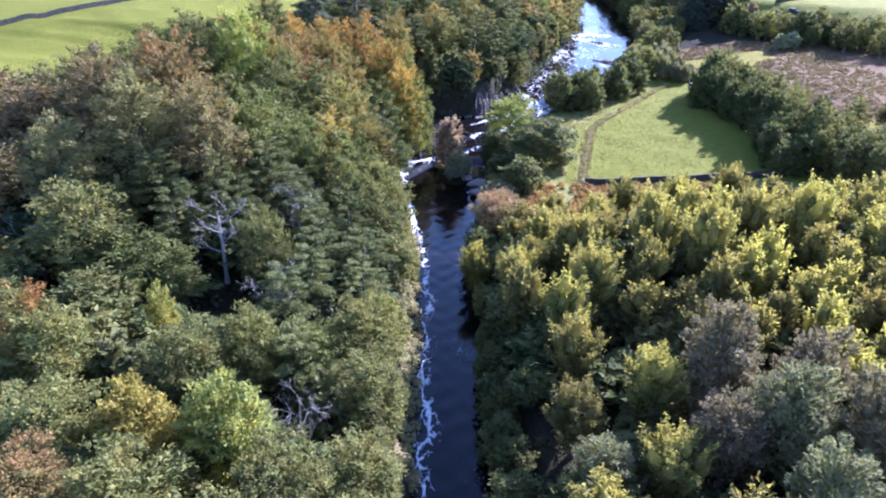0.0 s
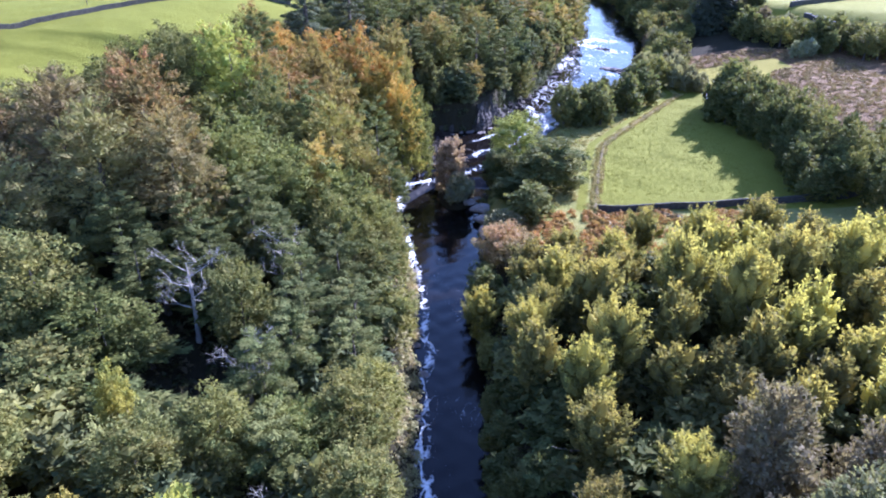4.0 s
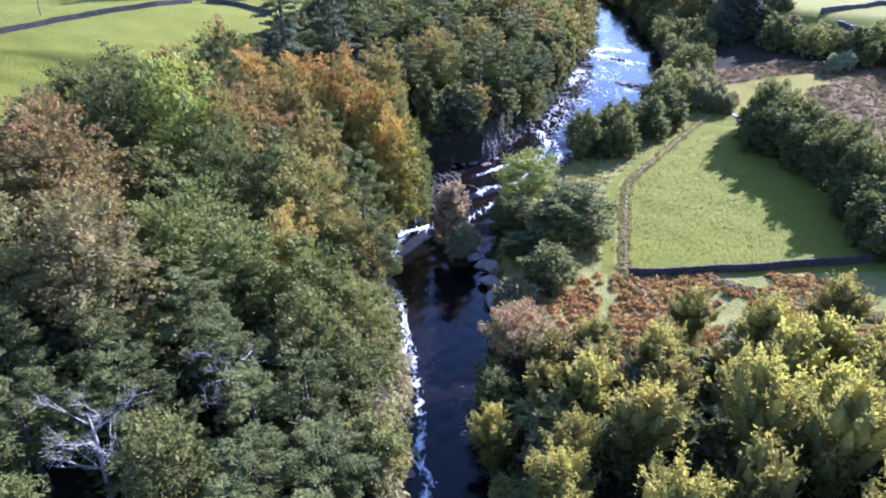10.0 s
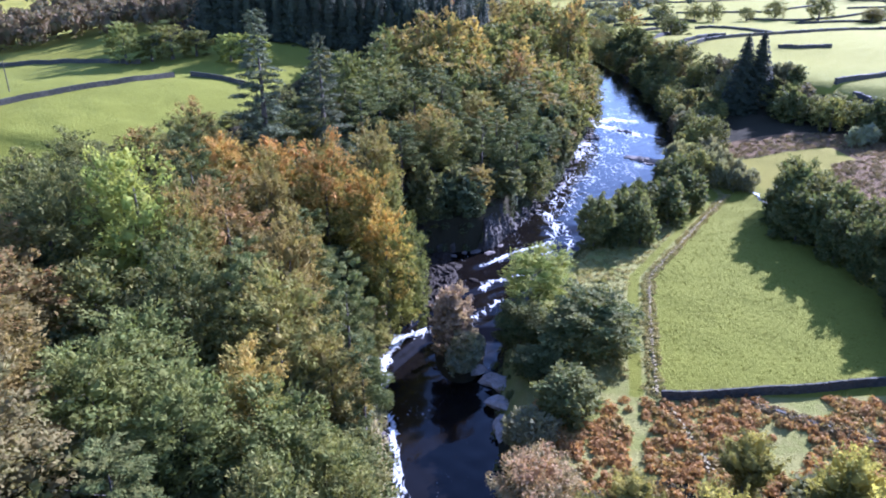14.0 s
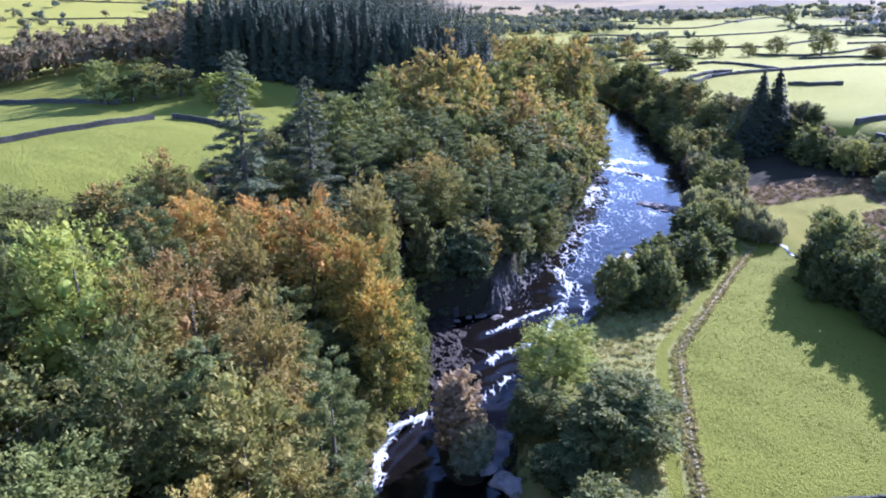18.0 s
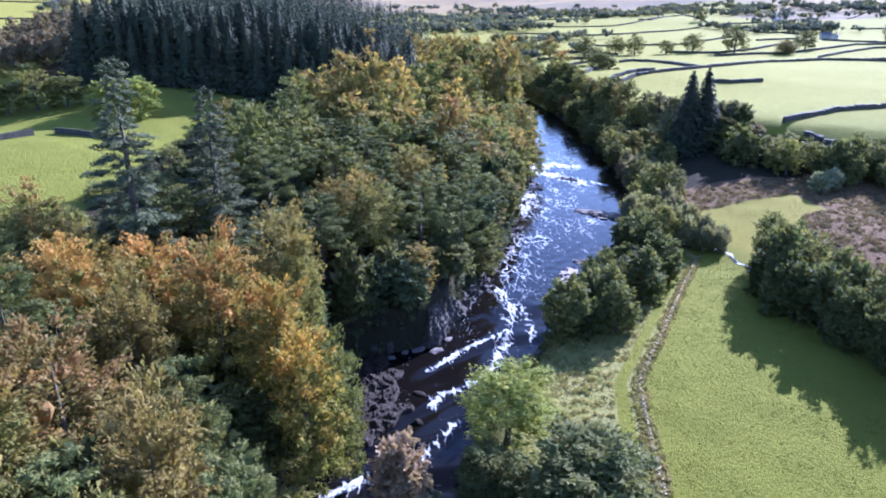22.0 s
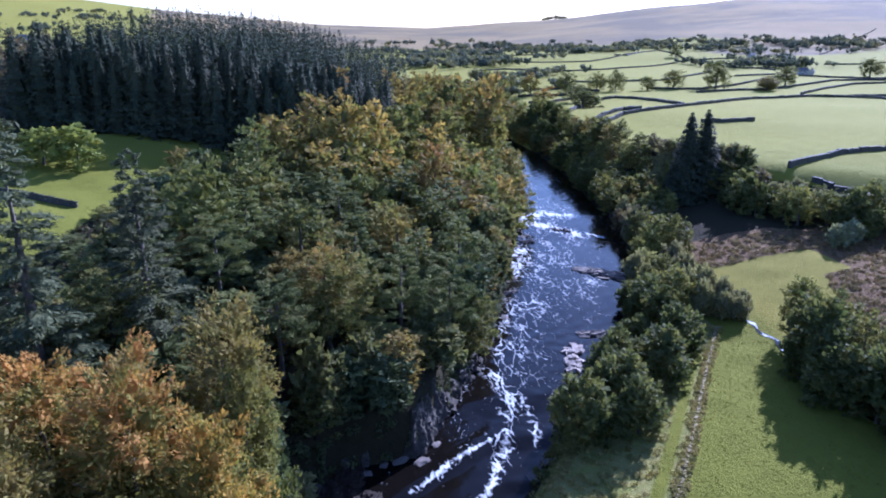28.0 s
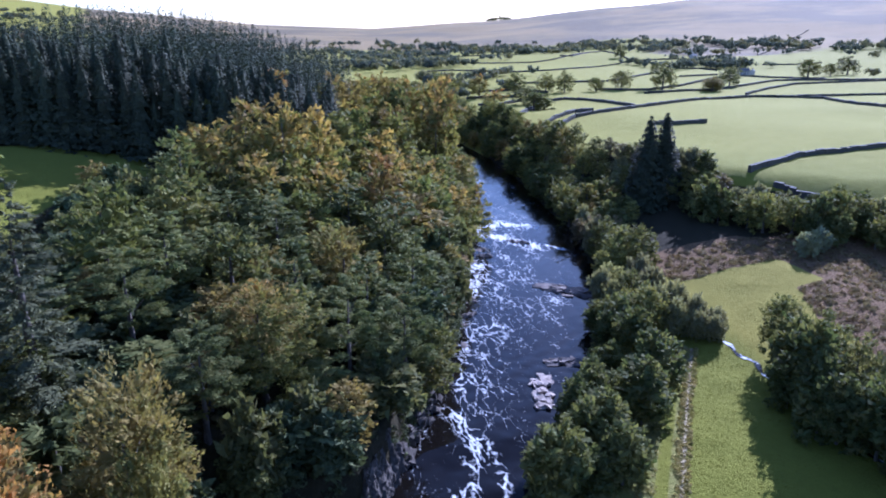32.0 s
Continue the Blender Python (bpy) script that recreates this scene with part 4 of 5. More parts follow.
WILD = []
for kind, rows in CROWNS.items():
    for x, y, top, r in rows:
        plant(kind, x, y, top - float(land(x, y)), r, fine=y < 240)
        take(x, y, r * (1.0 if kind in ("dead", "fir") else 1.5))
        if kind not in ("dead", "fir", "brown"):
            WILD.append((x, y, kind, top, r))
CANOPY = np.array([(w[0], w[1], w[3]) for w in WILD])
for kind, rows in SEEDS.items():
    for x, y, h, r in rows:
        if not free(x, y, r) or 108 < y < 264 and float(west_field(x, y)) > 0.4:
            continue
        if kind not in ("birch", "shrub", "dead", "fir", "russet"):
            h, r = h * 1.06, r * 1.2
        plant(kind, x, y, h, r)
        take(x, y, r * 1.35)
        WILD.append((x, y, kind, h + float(land(x, y)), r))
for x, y, r in ((80, 210, 3), (8.5, 225.5, 5), (3.5, 226, 4), (9.5, 220, 4), (4, 220.5, 4), (13, 223, 2.5), (84, 262, 5), (28, 79, 3), (-31, 84, 6)):
    take(x, y, 2 * r)
for y in range(240, 262, 3):
    for k in (0, 4, 8):
        take(float(np.interp(y, (205, 251, 264), (84.6, 88.2, 86))) - k, y - 0.4 * k, 3.4)
WX, WY = np.array([w[0] for w in WILD]), np.array([w[1] for w in WILD])


def canopy(x, y):
    """Height of the tree tops in the near woods."""
    w = ((CANOPY[:, 0] - x) ** 2 + (CANOPY[:, 1] - y) ** 2 + 9) ** -1.5
    return float((w * CANOPY[:, 2]).sum() / w.sum())


def fill(inside, box, gap, tries, pool=None, limit=400):
    """Scatter trees over an area; each takes after a marked tree near by, unless a pool is given."""
    made = 0
    for _ in range(tries):
        x, y = rng.uniform(box[0], box[1]), rng.uniform(box[2], box[3])
        if not inside(x, y) or not free(x, y, gap):
            continue
        if pool:
            kind, h, r = pool[int(rng.integers(len(pool)))]
            grow = rng.uniform(0.7, 1.16)
        else:
            order = np.argsort((WX - x) ** 2 + (WY - y) ** 2)[:3]
            _, _, kind, top, r = WILD[int(order[min(2, int(rng.exponential(0.7)))])]
            if kind in ("lime", "yellow", "birch", "shrub", "russet", "alder", "orange", "gold") and x < 0:
                kind = ("oak", "pine", "greenoak", "tan")[int(rng.integers(4))]
            if y < 335:
                top = canopy(x, y) * rng.uniform(0.82, 0.97)
            h, r, grow = max(7.0, top - float(land(x, y))), min(r, 5.8), rng.uniform(0.88, 1.0)
            if x > 0 and y < 140:
                kind, r, grow = "poplar", rng.uniform(4.6, 5.8), rng.uniform(0.82, 1.06)
            elif y > 205:
                r = rng.uniform(5.4, 7.0)
                if y > 290 and x > -28:
                    kind, r = ("ochre", "ochre", "greenoak", "tan", "ochre", "oak")[int(rng.integers(6))], rng.uniform(6.5, 8.0)
                elif river_left(y) - x < 13 and y > 255:
                    kind = ("ochre", "greenoak", "ash", "tan", "oak")[int(rng.integers(5))]
                else:
                    kind = ("pine", "oak", "pine", "oak", "pine", "oak", "greenoak", "tan")[int(rng.integers(8))]
                if x < -34 and y < 325:
                    grow = rng.uniform(0.5, 0.65)
                if x < -24 and 256 < y < 336:
                    grow = rng.uniform(0.34, 0.46)
        plant(kind, x, y, h * grow, r * (grow if pool or grow < 0.7 else 1.0) * rng.uniform(0.95, 1.12))
        take(x, y, gap)
        made += 1
        if made >= limit:
            break


def understorey(inside, box, gap, tries, kinds, share, limit):
    """Lower trees that close the gaps below the canopy."""
    made, placed = 0, {}
    for _ in range(tries):
        x, y = rng.uniform(box[0], box[1]), rng.uniform(box[2], box[3])
        cell = (int(x // gap), int(y // gap))
        if cell in placed or not inside(x, y):
            continue
        placed[cell] = True
        h = (canopy(x, y) - float(land(x, y))) * rng.uniform(*share)
        plant(kinds[int(rng.integers(len(kinds)))], x, y, max(5.0, h), rng.uniform(3.6, 5.0), low=True)
        made += 1
        if made >= limit:
            break


def west_wood(x, y):
    return river_left(y) - x > (5.8 if y < 172 else 2.2) and float(west_field(x, y)) < 0.3 and x > np.interp(y, (40, 110, 150, 300, 330, 420), (-110, -110, -110, -60, -20, 0)) and not (y > 329 and river_left(y) - x > 46)


def plantation(x, y):
    return x - river_right(y) > 2.5 and y < 127 + 0.03 * (x - 30)


fill(lambda x, y: (1.2 if y > 165 else 3.2) < river_left(y) - x < 7, (-20, 80, 45, 420), 5.2, 5000, [("ash", 8, 3.6), ("oak", 10, 4.2), ("tan", 8, 3.6), ("birch", 6, 3), ("ash", 10, 4)], 62)
fill(lambda x, y: 0.6 < x - river_right(y) < 2.6, (4, 12, 36, 126), 4.2, 2500, [("alder", 8, 3.2), ("alder", 6.5, 2.8), ("oak", 8, 3)], 22)
fill(west_wood, (-110, 80, 36, 206), 7.4, 16000, None, 300)
fill(west_wood, (-110, 80, 206, 430), 8.6, 16000, None, 260)
fill(plantation, (5, 88, 36, 138), 5.7, 8000, None, 220)
understorey(lambda x, y: west_wood(x, y) and math.hypot(x + 31, y - 84) > 6, (-70, -6, 40, 212), 7.5, 5000, ("hazel", "holly", "pine"), (0.4, 0.62), 210)
understorey(lambda x, y: west_wood(x, y) and math.hypot((x - 6.5) / 1.6, y - 225.5) > 4, (-40, 50, 206, 305), 7.0, 4000, ("hazel", "holly", "pine", "tan"), (0.35, 0.6), 150)
understorey(plantation, (9, 80, 40, 126), 7.0, 3000, ("hazel", "alder"), (0.35, 0.5), 110)
fill(lambda x, y: 4.6 < x - river_right(y) < 17 and x < wall_x(y) - 6 and y > 212, (30, 100, 212, 262), 4.6, 600, [("alder", 10, 4), ("alder", 12, 4.4), ("alder", 9, 3.8)], 16)
fill(lambda x, y: 2 < x - river_right(y) < 15 and y > 258, (60, 115, 258, 335), 4.8, 900, [("alder", 9, 4), ("ash", 12, 4.4), ("shrub", 8, 3.6), ("brown", 10, 4)], 32)
fill(lambda x, y: abs(x - 1.5 - np.interp(y, (138, 165, 200, 222, 240, 256), (91, 90, 87.5, 87, 89.5, 92))) < 3.6, (80, 100, 138, 247), 4.4, 1800, [("alder", 14, 4.2), ("alder", 16, 4.6), ("oak", 14, 4.2), ("ash", 14, 4)], 34)
fill(lambda x, y: y < 175 + 0.6 * (x - 95), (95, 150, 132, 188), 5.5, 700, [("brown", 9, 4), ("brown", 11, 4.2), ("ash", 11, 4.2)], 40)
fill(lambda x, y: 2 < x - river_right(y) < 22 and y > 330, (80, 125, 330, 520), 5.4, 1500, [("alder", 11, 4.4), ("ash", 12, 4.5), ("oak", 11, 4.6), ("tan", 11, 4)], 75)
fill(lambda x, y: 2 < river_left(y) - x < 40 and y > 425, (-20, 120, 425, 700), 7.5, 2500, [("oak", 12, 5.5), ("ochre", 12, 5.5), ("ash", 12, 5), ("tan", 12, 5)], 85)
fill(lambda x, y: 2 < x - river_right(y) < 16 and y > 500, (80, 150, 500, 740), 7.5, 900, [("oak", 10, 5), ("ash", 11, 5), ("tan", 10, 5)], 26)
fill(lambda x, y: -36 < y - np.interp(x, (80, 105, 125, 150, 175, 260), (440, 410, 375, 338, 315, 290)) < -1, (105, 140, 300, 410), 4.8, 1500, [("alder", 9, 4.2), ("oak", 9, 4.2), ("ash", 10, 4.2), ("shrub", 7, 4.2), ("brown", 8.5, 4)], 80)
fill(lambda x, y: -50 < y - np.interp(x, (80, 105, 125, 150, 175, 260), (440, 410, 375, 338, 315, 290)) < -30, (126, 240, 240, 345), 4.6, 1500, [("alder", 12, 4.4), ("oak", 13, 4.6), ("ash", 12, 4.4)], 70)
fill(lambda x, y: -34 < y - np.interp(x, (80, 105, 125, 150, 175, 260), (440, 410, 375, 338, 315, 290)) < -16, (138, 240, 250, 345), 4.6, 1500, [("alder", 7.5, 3.8), ("oak", 8, 4), ("brown", 7, 3.6), ("shrub", 6, 3.8)], 90)
plant("conifer", 119, 347, 30.5, 9)
plant("conifer", 126, 349, 28, 8.5)
for x, y, h, r in ((82.5, 228, 11, 4), (82, 216, 12, 4.4), (84, 203, 12, 4.4), (84.5, 211, 13, 5), (83.5, 222, 13, 4.8), (80, 218, 11, 4.2), (81, 166, 11, 4.6), (84.5, 160, 10, 4.6), (85, 171, 12, 4.8), (83.5, 177, 10, 4), (80.5, 159.5, 8, 3.8), (86.5, 184, 12, 4.4)):
    plant("alder", x, y, h, r)
for x, y, h, r in ((86.5, 255.5, 5, 2.6), (88.5, 258.5, 5, 2.8), (80, 260, 7, 3.2), (83.5, 257.5, 6, 2.8), (78, 266, 8, 3.4), (83, 266, 8, 3.5), (86, 262, 7, 3)):
    plant("shrub", x, y, h, r)
for x, y, h, r in ((2.8, 167.2, 5, 3.2), (4.8, 172, 3.6, 2.4)):
    plant("willow", x, y, h, r)
plant("birch", 0.9, 171.5, 15, 4)
plant("birch", 2.8, 168, 7.5, 3)
plant("willow", 133.5, 287, 5.5, 3.2)
plant("willow", 138.5, 289.5, 6, 3.4)
fill(lambda x, y: river_left(y) - x > 46 and y > 331 + 0.12 * max(0, -x - 60), (-90, 40, 330, 362), 3.0, 9000, [("spruce", 23, 5.8), ("spruce", 21, 5.5), ("spruce", 25, 6.0)], 290)


def scatter_stuff(name, label, mat, spots, shape):
    """Joins many small copies of one far tree shape into a single mesh."""
    vs, fs, o = [], [], 0
    for x, y, h, r in spots:
        v, f = shape(h, r)
        vs.append(v + (x, y, float(land(x, y))))
        fs.append(f + o)
        o += len(v)
    ob = new(name, mesh_of(name, np.concatenate(vs), np.concatenate(fs), mat))
    return tagged(ob, label, "trees", kind="stuff")


def far_spruce(h, r):
    u = rng.random(210) ** 1.2
    reach = r * (1.02 - u) ** 0.8 * rng.uniform(0.4, 1, 210)
    a = rng.random(210) * 6.283
    v, f = leaf_cloud(np.stack([reach * np.cos(a), reach * np.sin(a), h * u], 1), np.stack([np.cos(a) * .5, np.sin(a) * .5, np.full(210, .6)], 1), 1.35 - 0.85 * u, 0.25)
    return v, f


def far_round(h, r):
    n_ = 9
    cs = np.concatenate([[(0, 0, h * .5)], rng.normal(size=(n_ - 1, 3)) * (r * .5, r * .5, h * .16) + (0, 0, h * .62)])
    rs = np.concatenate([[(r * .66, r * .66, h * .4)], np.full((n_ - 1, 3), r * .36)])
    vs = np.concatenate([c + ICO_V * r_ * rng.uniform(.5, 0.85, (12, 1)) for c, r_ in zip(cs, rs)])
    fs = np.concatenate([ICO_F + 12 * i for i in range(n_)])
    d = rng.normal(size=(200, 3)) + (0, 0, 0.4)
    d /= np.linalg.norm(d, axis=1)[:, None]
    p = rng.integers(0, n_, 200)
    v, f = leaf_cloud(cs[p] + d * rs[p] * rng.uniform(0.8, 1.2, (200, 1)), d, np.full(200, r * .22), 0.5)
    return np.concatenate([vs, v]), np.concatenate([fs, f + len(vs)])


spots = []
for _ in range(9000):
    x, y = rng.uniform(-98, 30), rng.uniform(345, 560)
    if float(river_left(y)) - x > 46 and free(x, y, 4.7):
        take(x, y, 4.7)
        spots.append((x, y, rng.uniform(21, 27), 5.2))
scatter_stuff("spruce_forest", "dark dense spruce plantation covering the hill", LEAF["spruce"], spots, far_spruce)


# ---- walls ----
def block(c, u, half, jit=0.12):
    """Eight corners of a rough stone: centre, direction along the wall, half sizes."""
    n_ = np.array([-u[1], u[0], 0.0])
    z_ = np.array([0, 0, 1.0])
    out = []
    for i in (-1, 1):
        for j in (-1, 1):
            for k in (-1, 1):
                out.append(c + u * half[0] * i + n_ * half[1] * j + z_ * half[2] * k)
    return np.array(out) + rng.normal(size=(8, 3)) * jit * min(half)


BOX_F = np.array([(0, 1, 3, 2), (4, 6, 7, 5), (0, 4, 5, 1), (2, 3, 7, 6), (0, 2, 6, 4), (1, 5, 7, 3)])


def drystone_wall(name, label, pts, height=1.35, stone=0.5, courses=4, thick=0.55, mat=None, tumble=0.0, gaps=0.0):
    """A wall of laid stones that follows the ground, topped with upright copes."""
    pts = np.array(pts, float)
    seg = np.hypot(*np.diff(pts, axis=0).T)
    along = np.concatenate([[0], np.cumsum(seg)])
    vs, count = [], 0
    hs = height / courses
    for c in range(courses):
        s = rng.random() * stone
        while s < along[-1]:
            ln = stone * rng.uniform(0.6, 1.5)
            if rng.random() >= gaps * (c + 1) / courses:
                m_ = min(s + ln / 2, along[-1])
                x, y = np.interp(m_, along, pts[:, 0]), np.interp(m_, along, pts[:, 1])
                x2, y2 = np.interp(min(m_ + .3, along[-1]), along, pts[:, 0]), np.interp(min(m_ + .3, along[-1]), along, pts[:, 1])
                x1, y1 = np.interp(max(m_ - .3, 0), along, pts[:, 0]), np.interp(max(m_ - .3, 0), along, pts[:, 1])
                u = np.array([x2 - x1, y2 - y1, 0.0])
                u /= np.linalg.norm(u) + 1e-9
                off = tumble * rng.normal() * (1.5 - c / courses)
                z = float(land(x - u[1] * off, y + u[0] * off)) + hs * (c + 0.45) * (1 - min(0.8, abs(off)))
                last = c == courses - 1
                vs.append(block(np.array([x - u[1] * off, y + u[0] * off, z]), u, (ln * .49, thick * (.5 - .05 * c) * rng.uniform(.85, 1.1), hs * (.62 if last else .52) * rng.uniform(.85, 1.25)), 0.14 + tumble * .3))
            s += ln
    f = np.concatenate([BOX_F + 8 * i for i in range(len(vs))])
    ob = new(name, mesh_of(name, np.concatenate(vs), f, mat or STONE))
    return tagged(ob, label, "wall", kind="structure")


drystone_wall("wall_meadow_foot", "dark drystone wall across the foot of the meadow", [(32.4, 153.6), (46, 154.2), (58, 155.6), (72, 157), (84, 158.5), (110, 163)], 1.5)
us = np.linspace(0, 1, 26)
drystone_wall("wall_meadow_side", "tumbled brownish drystone wall running up beside the footpath", list(zip(*wall_line(us))), 0.42, 0.3, 3, 0.38, PEBBLE, 0.15, 0.6)
drystone_wall("wall_bracken", "low ruined wall running down through the bracken", [(33.2, 152.5), (33.6, 147), (34, 140), (35, 134)], 0.6, 0.4, 3, 0.4, PEBBLE, 0.3, 0.4)
drystone_wall("wall_lower_field", "mossy low wall and bank below the meadow", [(45.5, 152.3), (52, 147.4), (62.3, 140.1), (75, 135)], 0.55, 0.5, 2, 0.8, STONE, 0.2, 0.2)
drystone_wall("wall_west_field", "drystone wall curving over the western pasture", [(-150, 188), (-128, 208), (-116, 225), (-107, 238), (-102, 245), (-95, 253.8), (-87.2, 263.6), (-80, 274.5)], 1.4, 0.9)
drystone_wall("wall_west_gate", "drystone wall beside a field gap", [(-76.4, 278.2), (-65.5, 276), (-55, 274)], 1.4, 0.9)
drystone_wall("wall_west_back", "long drystone wall dividing the western pastures", [(-190, 318), (-140.5, 310.8), (-119.4, 304.5), (-100, 300)], 1.4, 1.2)
FAR_NEAR = [
    [(108, 472), (114, 452), (124, 447), (149, 479), (177, 499), (221, 537), (301, 606), (360, 626), (387, 616), (404, 602), (378, 540), (365, 504)],
    [(190, 620), (207, 632), (219, 619), (222, 592), (213, 538)], [(149, 337), (167, 347), (186, 358), (208, 363), (262, 374)], [(179, 452), (187, 450), (206, 452)],
    [(153, 329), (157, 320), (164, 312), (176, 300)], [(374, 618), (485, 628), (600, 640)], [(114, 497), (122, 491), (138, 520), (153, 552)], [(121, 456), (139, 479), (157, 499), (168, 502)],
]
FAR_MID = [
    [(366, 644), (426, 697), (489, 742), (531, 752), (630, 770)], [(293, 675), (340, 690), (367, 690), (431, 736), (504, 790), (562, 789), (640, 782)],
    [(268, 720), (312, 704), (368, 743), (471, 842), (505, 862)], [(322, 806), (375, 858), (443, 929)], [(437, 863), (477, 883), (508, 899)],
    [(148, 696), (175, 716), (198, 724), (217, 694)], [(137, 656), (158, 656), (177, 659)], [(129, 599), (144, 596), (170, 625)], [(231, 800), (254, 795), (282, 804), (319, 807)],
]
FAR_BACK = [
    [(627, 1468), (553, 1215), (562, 1162), (555, 1071), (583, 1055), (588, 1023)], [(466, 1117), (528, 1172), (578, 1188), (628, 1192)], [(173, 990), (212, 1010), (248, 992), (283, 966), (337, 995), (465, 1117)],
    [(249, 1190), (308, 1180), (391, 1206), (448, 1260), (549, 1381), (627, 1470)], [(305, 1440), (383, 1469), (461, 1502), (569, 1636)], [(481, 1331), (494, 1300), (571, 1406)],
    [(806, 1236), (1057, 1501), (1289, 1713)], [(699, 1078), (744, 1062), (792, 1067)], [(521, 876), (538, 841), (578, 807)], [(-520, 1000), (-420, 1080), (-300, 1120)], [(-600, 1250), (-450, 1330), (-380, 1300)],
]
for pts in FAR_NEAR + FAR_MID + FAR_BACK:
    drystone_wall("field_wall", "long dark drystone wall between pale pastures", pts, 1.7, 3.2, 1, 1.3)


# ---- rocks ----
def rock_mesh(seed, flat, mat):
    bm = bmesh.new()
    bmesh.ops.create_icosphere(bm, subdivisions=2, radius=1)
    for v in bm.verts:
        k = 1 + 0.5 * noise.noise(v.co * 1.5 + Vector((seed * 7.1, 0, 0))) + 0.3 * noise.noise(v.co * 3.1 + Vector((0, seed * 3.3, 0)))
        v.co *= k
        v.co.z = max(-0.5, round(v.co.z * 2.2) / 2.2 * 0.8 + v.co.z * 0.2) * flat
    me_ = bpy.data.meshes.new("rock")
    bm.to_mesh(me_)
    bm.free()
    me_.materials.append(mat)
    return me_


ROCKS, LEDGES, WETS, EARTHS = [[rock_mesh(i, 0.42, mt) for i in range(6)] for mt in (ROCK, PALEROCK, WETROCK, EARTH)]


def rock(x, y, w, d, h, turn=0.0, label="weathered brown river rock", sink=0.2, store=None):
    ob = new("rock", (store or ROCKS)[int(rng.integers(6))])
    ob.location = (x, y, max(float(land(x, y)), float(water_level(x, y)) if river_left(y) < x < river_right(y) else -9) - sink * h + 0.1)
    ob.scale = (w, d, h)
    ob.rotation_euler = (0.1 * rng.normal(), 0.1 * rng.normal(), turn)
    return tagged(ob, label, "rock", "rocks in and beside the river")


sx, sy = np.arange(-9.5, 5.3, 0.35), np.arange(187, 219.5, 0.4)


def shelf(x, y):
    k = np.clip(1.2 - np.hypot((x + 2.4) / 6.0, (y - 203) / 14) * (1 + 0.4 * rough(x, y, 2.6, 3)), 0, 1)
    bed = 1.15 * ss(0.1, 0.4, k) + ss(0.1, 0.35, k) * (0.6 * np.abs(rough(x + 0.3 * y, y, 1.5, 2)) + 0.3 * np.abs(rough(x, y - 0.4 * x, 0.5, 5)) - 0.1)
    return water_level(x, y) - 0.9 + 0.75 * np.round(bed / 0.3) * 0.3 + 0.25 * bed + 0.05 * rough(x, y, 0.23, 8)


_, me = grid_mesh("rock_shelf", sx, sy, shelf, WETROCK)
me.polygons.foreach_set("use_smooth", [False] * len(me.polygons))
tagged(new("rock_shelf", me), "dark wet jagged rock shelf between the falls", "rock shelf", kind="structure")
for i in range(70):
    rock(rng.normal() * 3.0 - 2.6, 203 + rng.normal() * 5.5, rng.uniform(.3, 1.3), rng.uniform(.3, .9), rng.uniform(.5, 1.6), rng.random() * 3, "wet rock lying on the shelf between the falls", 0.0, WETS)


SLABS = {}
for mt in (ROCK, PALEROCK, FACEROCK):
    SLABS[mt.name] = [mesh_of("slab", block(np.zeros(3), np.array([1.0, 0, 0]), (1, 1, 1), 0.26), BOX_F, mt) for _ in range(8)]


def ledge(x, y, length, width, turn, rise, mat, label, slabs=34):
    """A ledge of cracked flat slabs that step up out of the water."""
    ob = new("rock_ledge")
    ob.location = (x, y, float(water_level(x, y)) + 0.06)
    ob.rotation_euler = (0, 0, turn)
    for i in range(slabs):
        a, b = rng.uniform(-1, 1), rng.normal() * 0.38
        swell = math.sqrt(max(0.05, 1 - a * a))
        k = rise * swell * rng.uniform(0.1, 1.0) * (1 - min(0.8, abs(b)))
        slab = part("slab", SLABS[mat.name][i % 8], ob)
        slab.location = (a * length / 2, b * width * swell, k - 0.45)
        slab.rotation_euler = (0.08 * rng.normal(), 0.08 * rng.normal(), 0.25 * rng.normal())
        slab.scale = (rng.uniform(0.07, 0.17) * min(length, 8), rng.uniform(0.1, 0.28) * min(width, 3), 0.5)
    return tagged(ob, label, "rock", "rock ledges in and beside the river")


ledge(45.0, 246.0, 8.5, 2.6, 1.15, 0.9, PALEROCK, "pale slabby rock island in the rapids")
ledge(44.0, 241.0, 5.5, 2.2, 0.9, 0.8, PALEROCK, "pale slabby rock island in the rapids", 24)
ledge(53.2, 254.6, 7.6, 2.2, -0.25, 0.5, ROCK, "low dark rock ledge breaking the rapids", 24)
ledge(66.0, 292.6, 10, 4.2, -0.55, 0.55, ROCK, "long cracked rock ledge across the river")
ledge(72.5, 287.0, 10, 5.5, -0.85, 0.7, ROCK, "long cracked rock ledge across the river", 40)
ledge(77.6, 284.0, 6.0, 4.4, -0.5, 0.7, ROCK, "low dark rock ledge breaking the rapids", 24)
ledge(69.0, 331.0, 6.0, 1.8, -0.6, 0.6, ROCK, "low dark rock ledge breaking the rapids", 22)
ledge(56.0, 321.0, 5.0, 1.5, -0.4, 0.5, ROCK, "low dark rock ledge breaking the rapids", 20)
ledge(40.0, 281.0, 4.5, 1.3, 0.4, 0.5, ROCK, "low dark rock ledge breaking the rapids", 18)
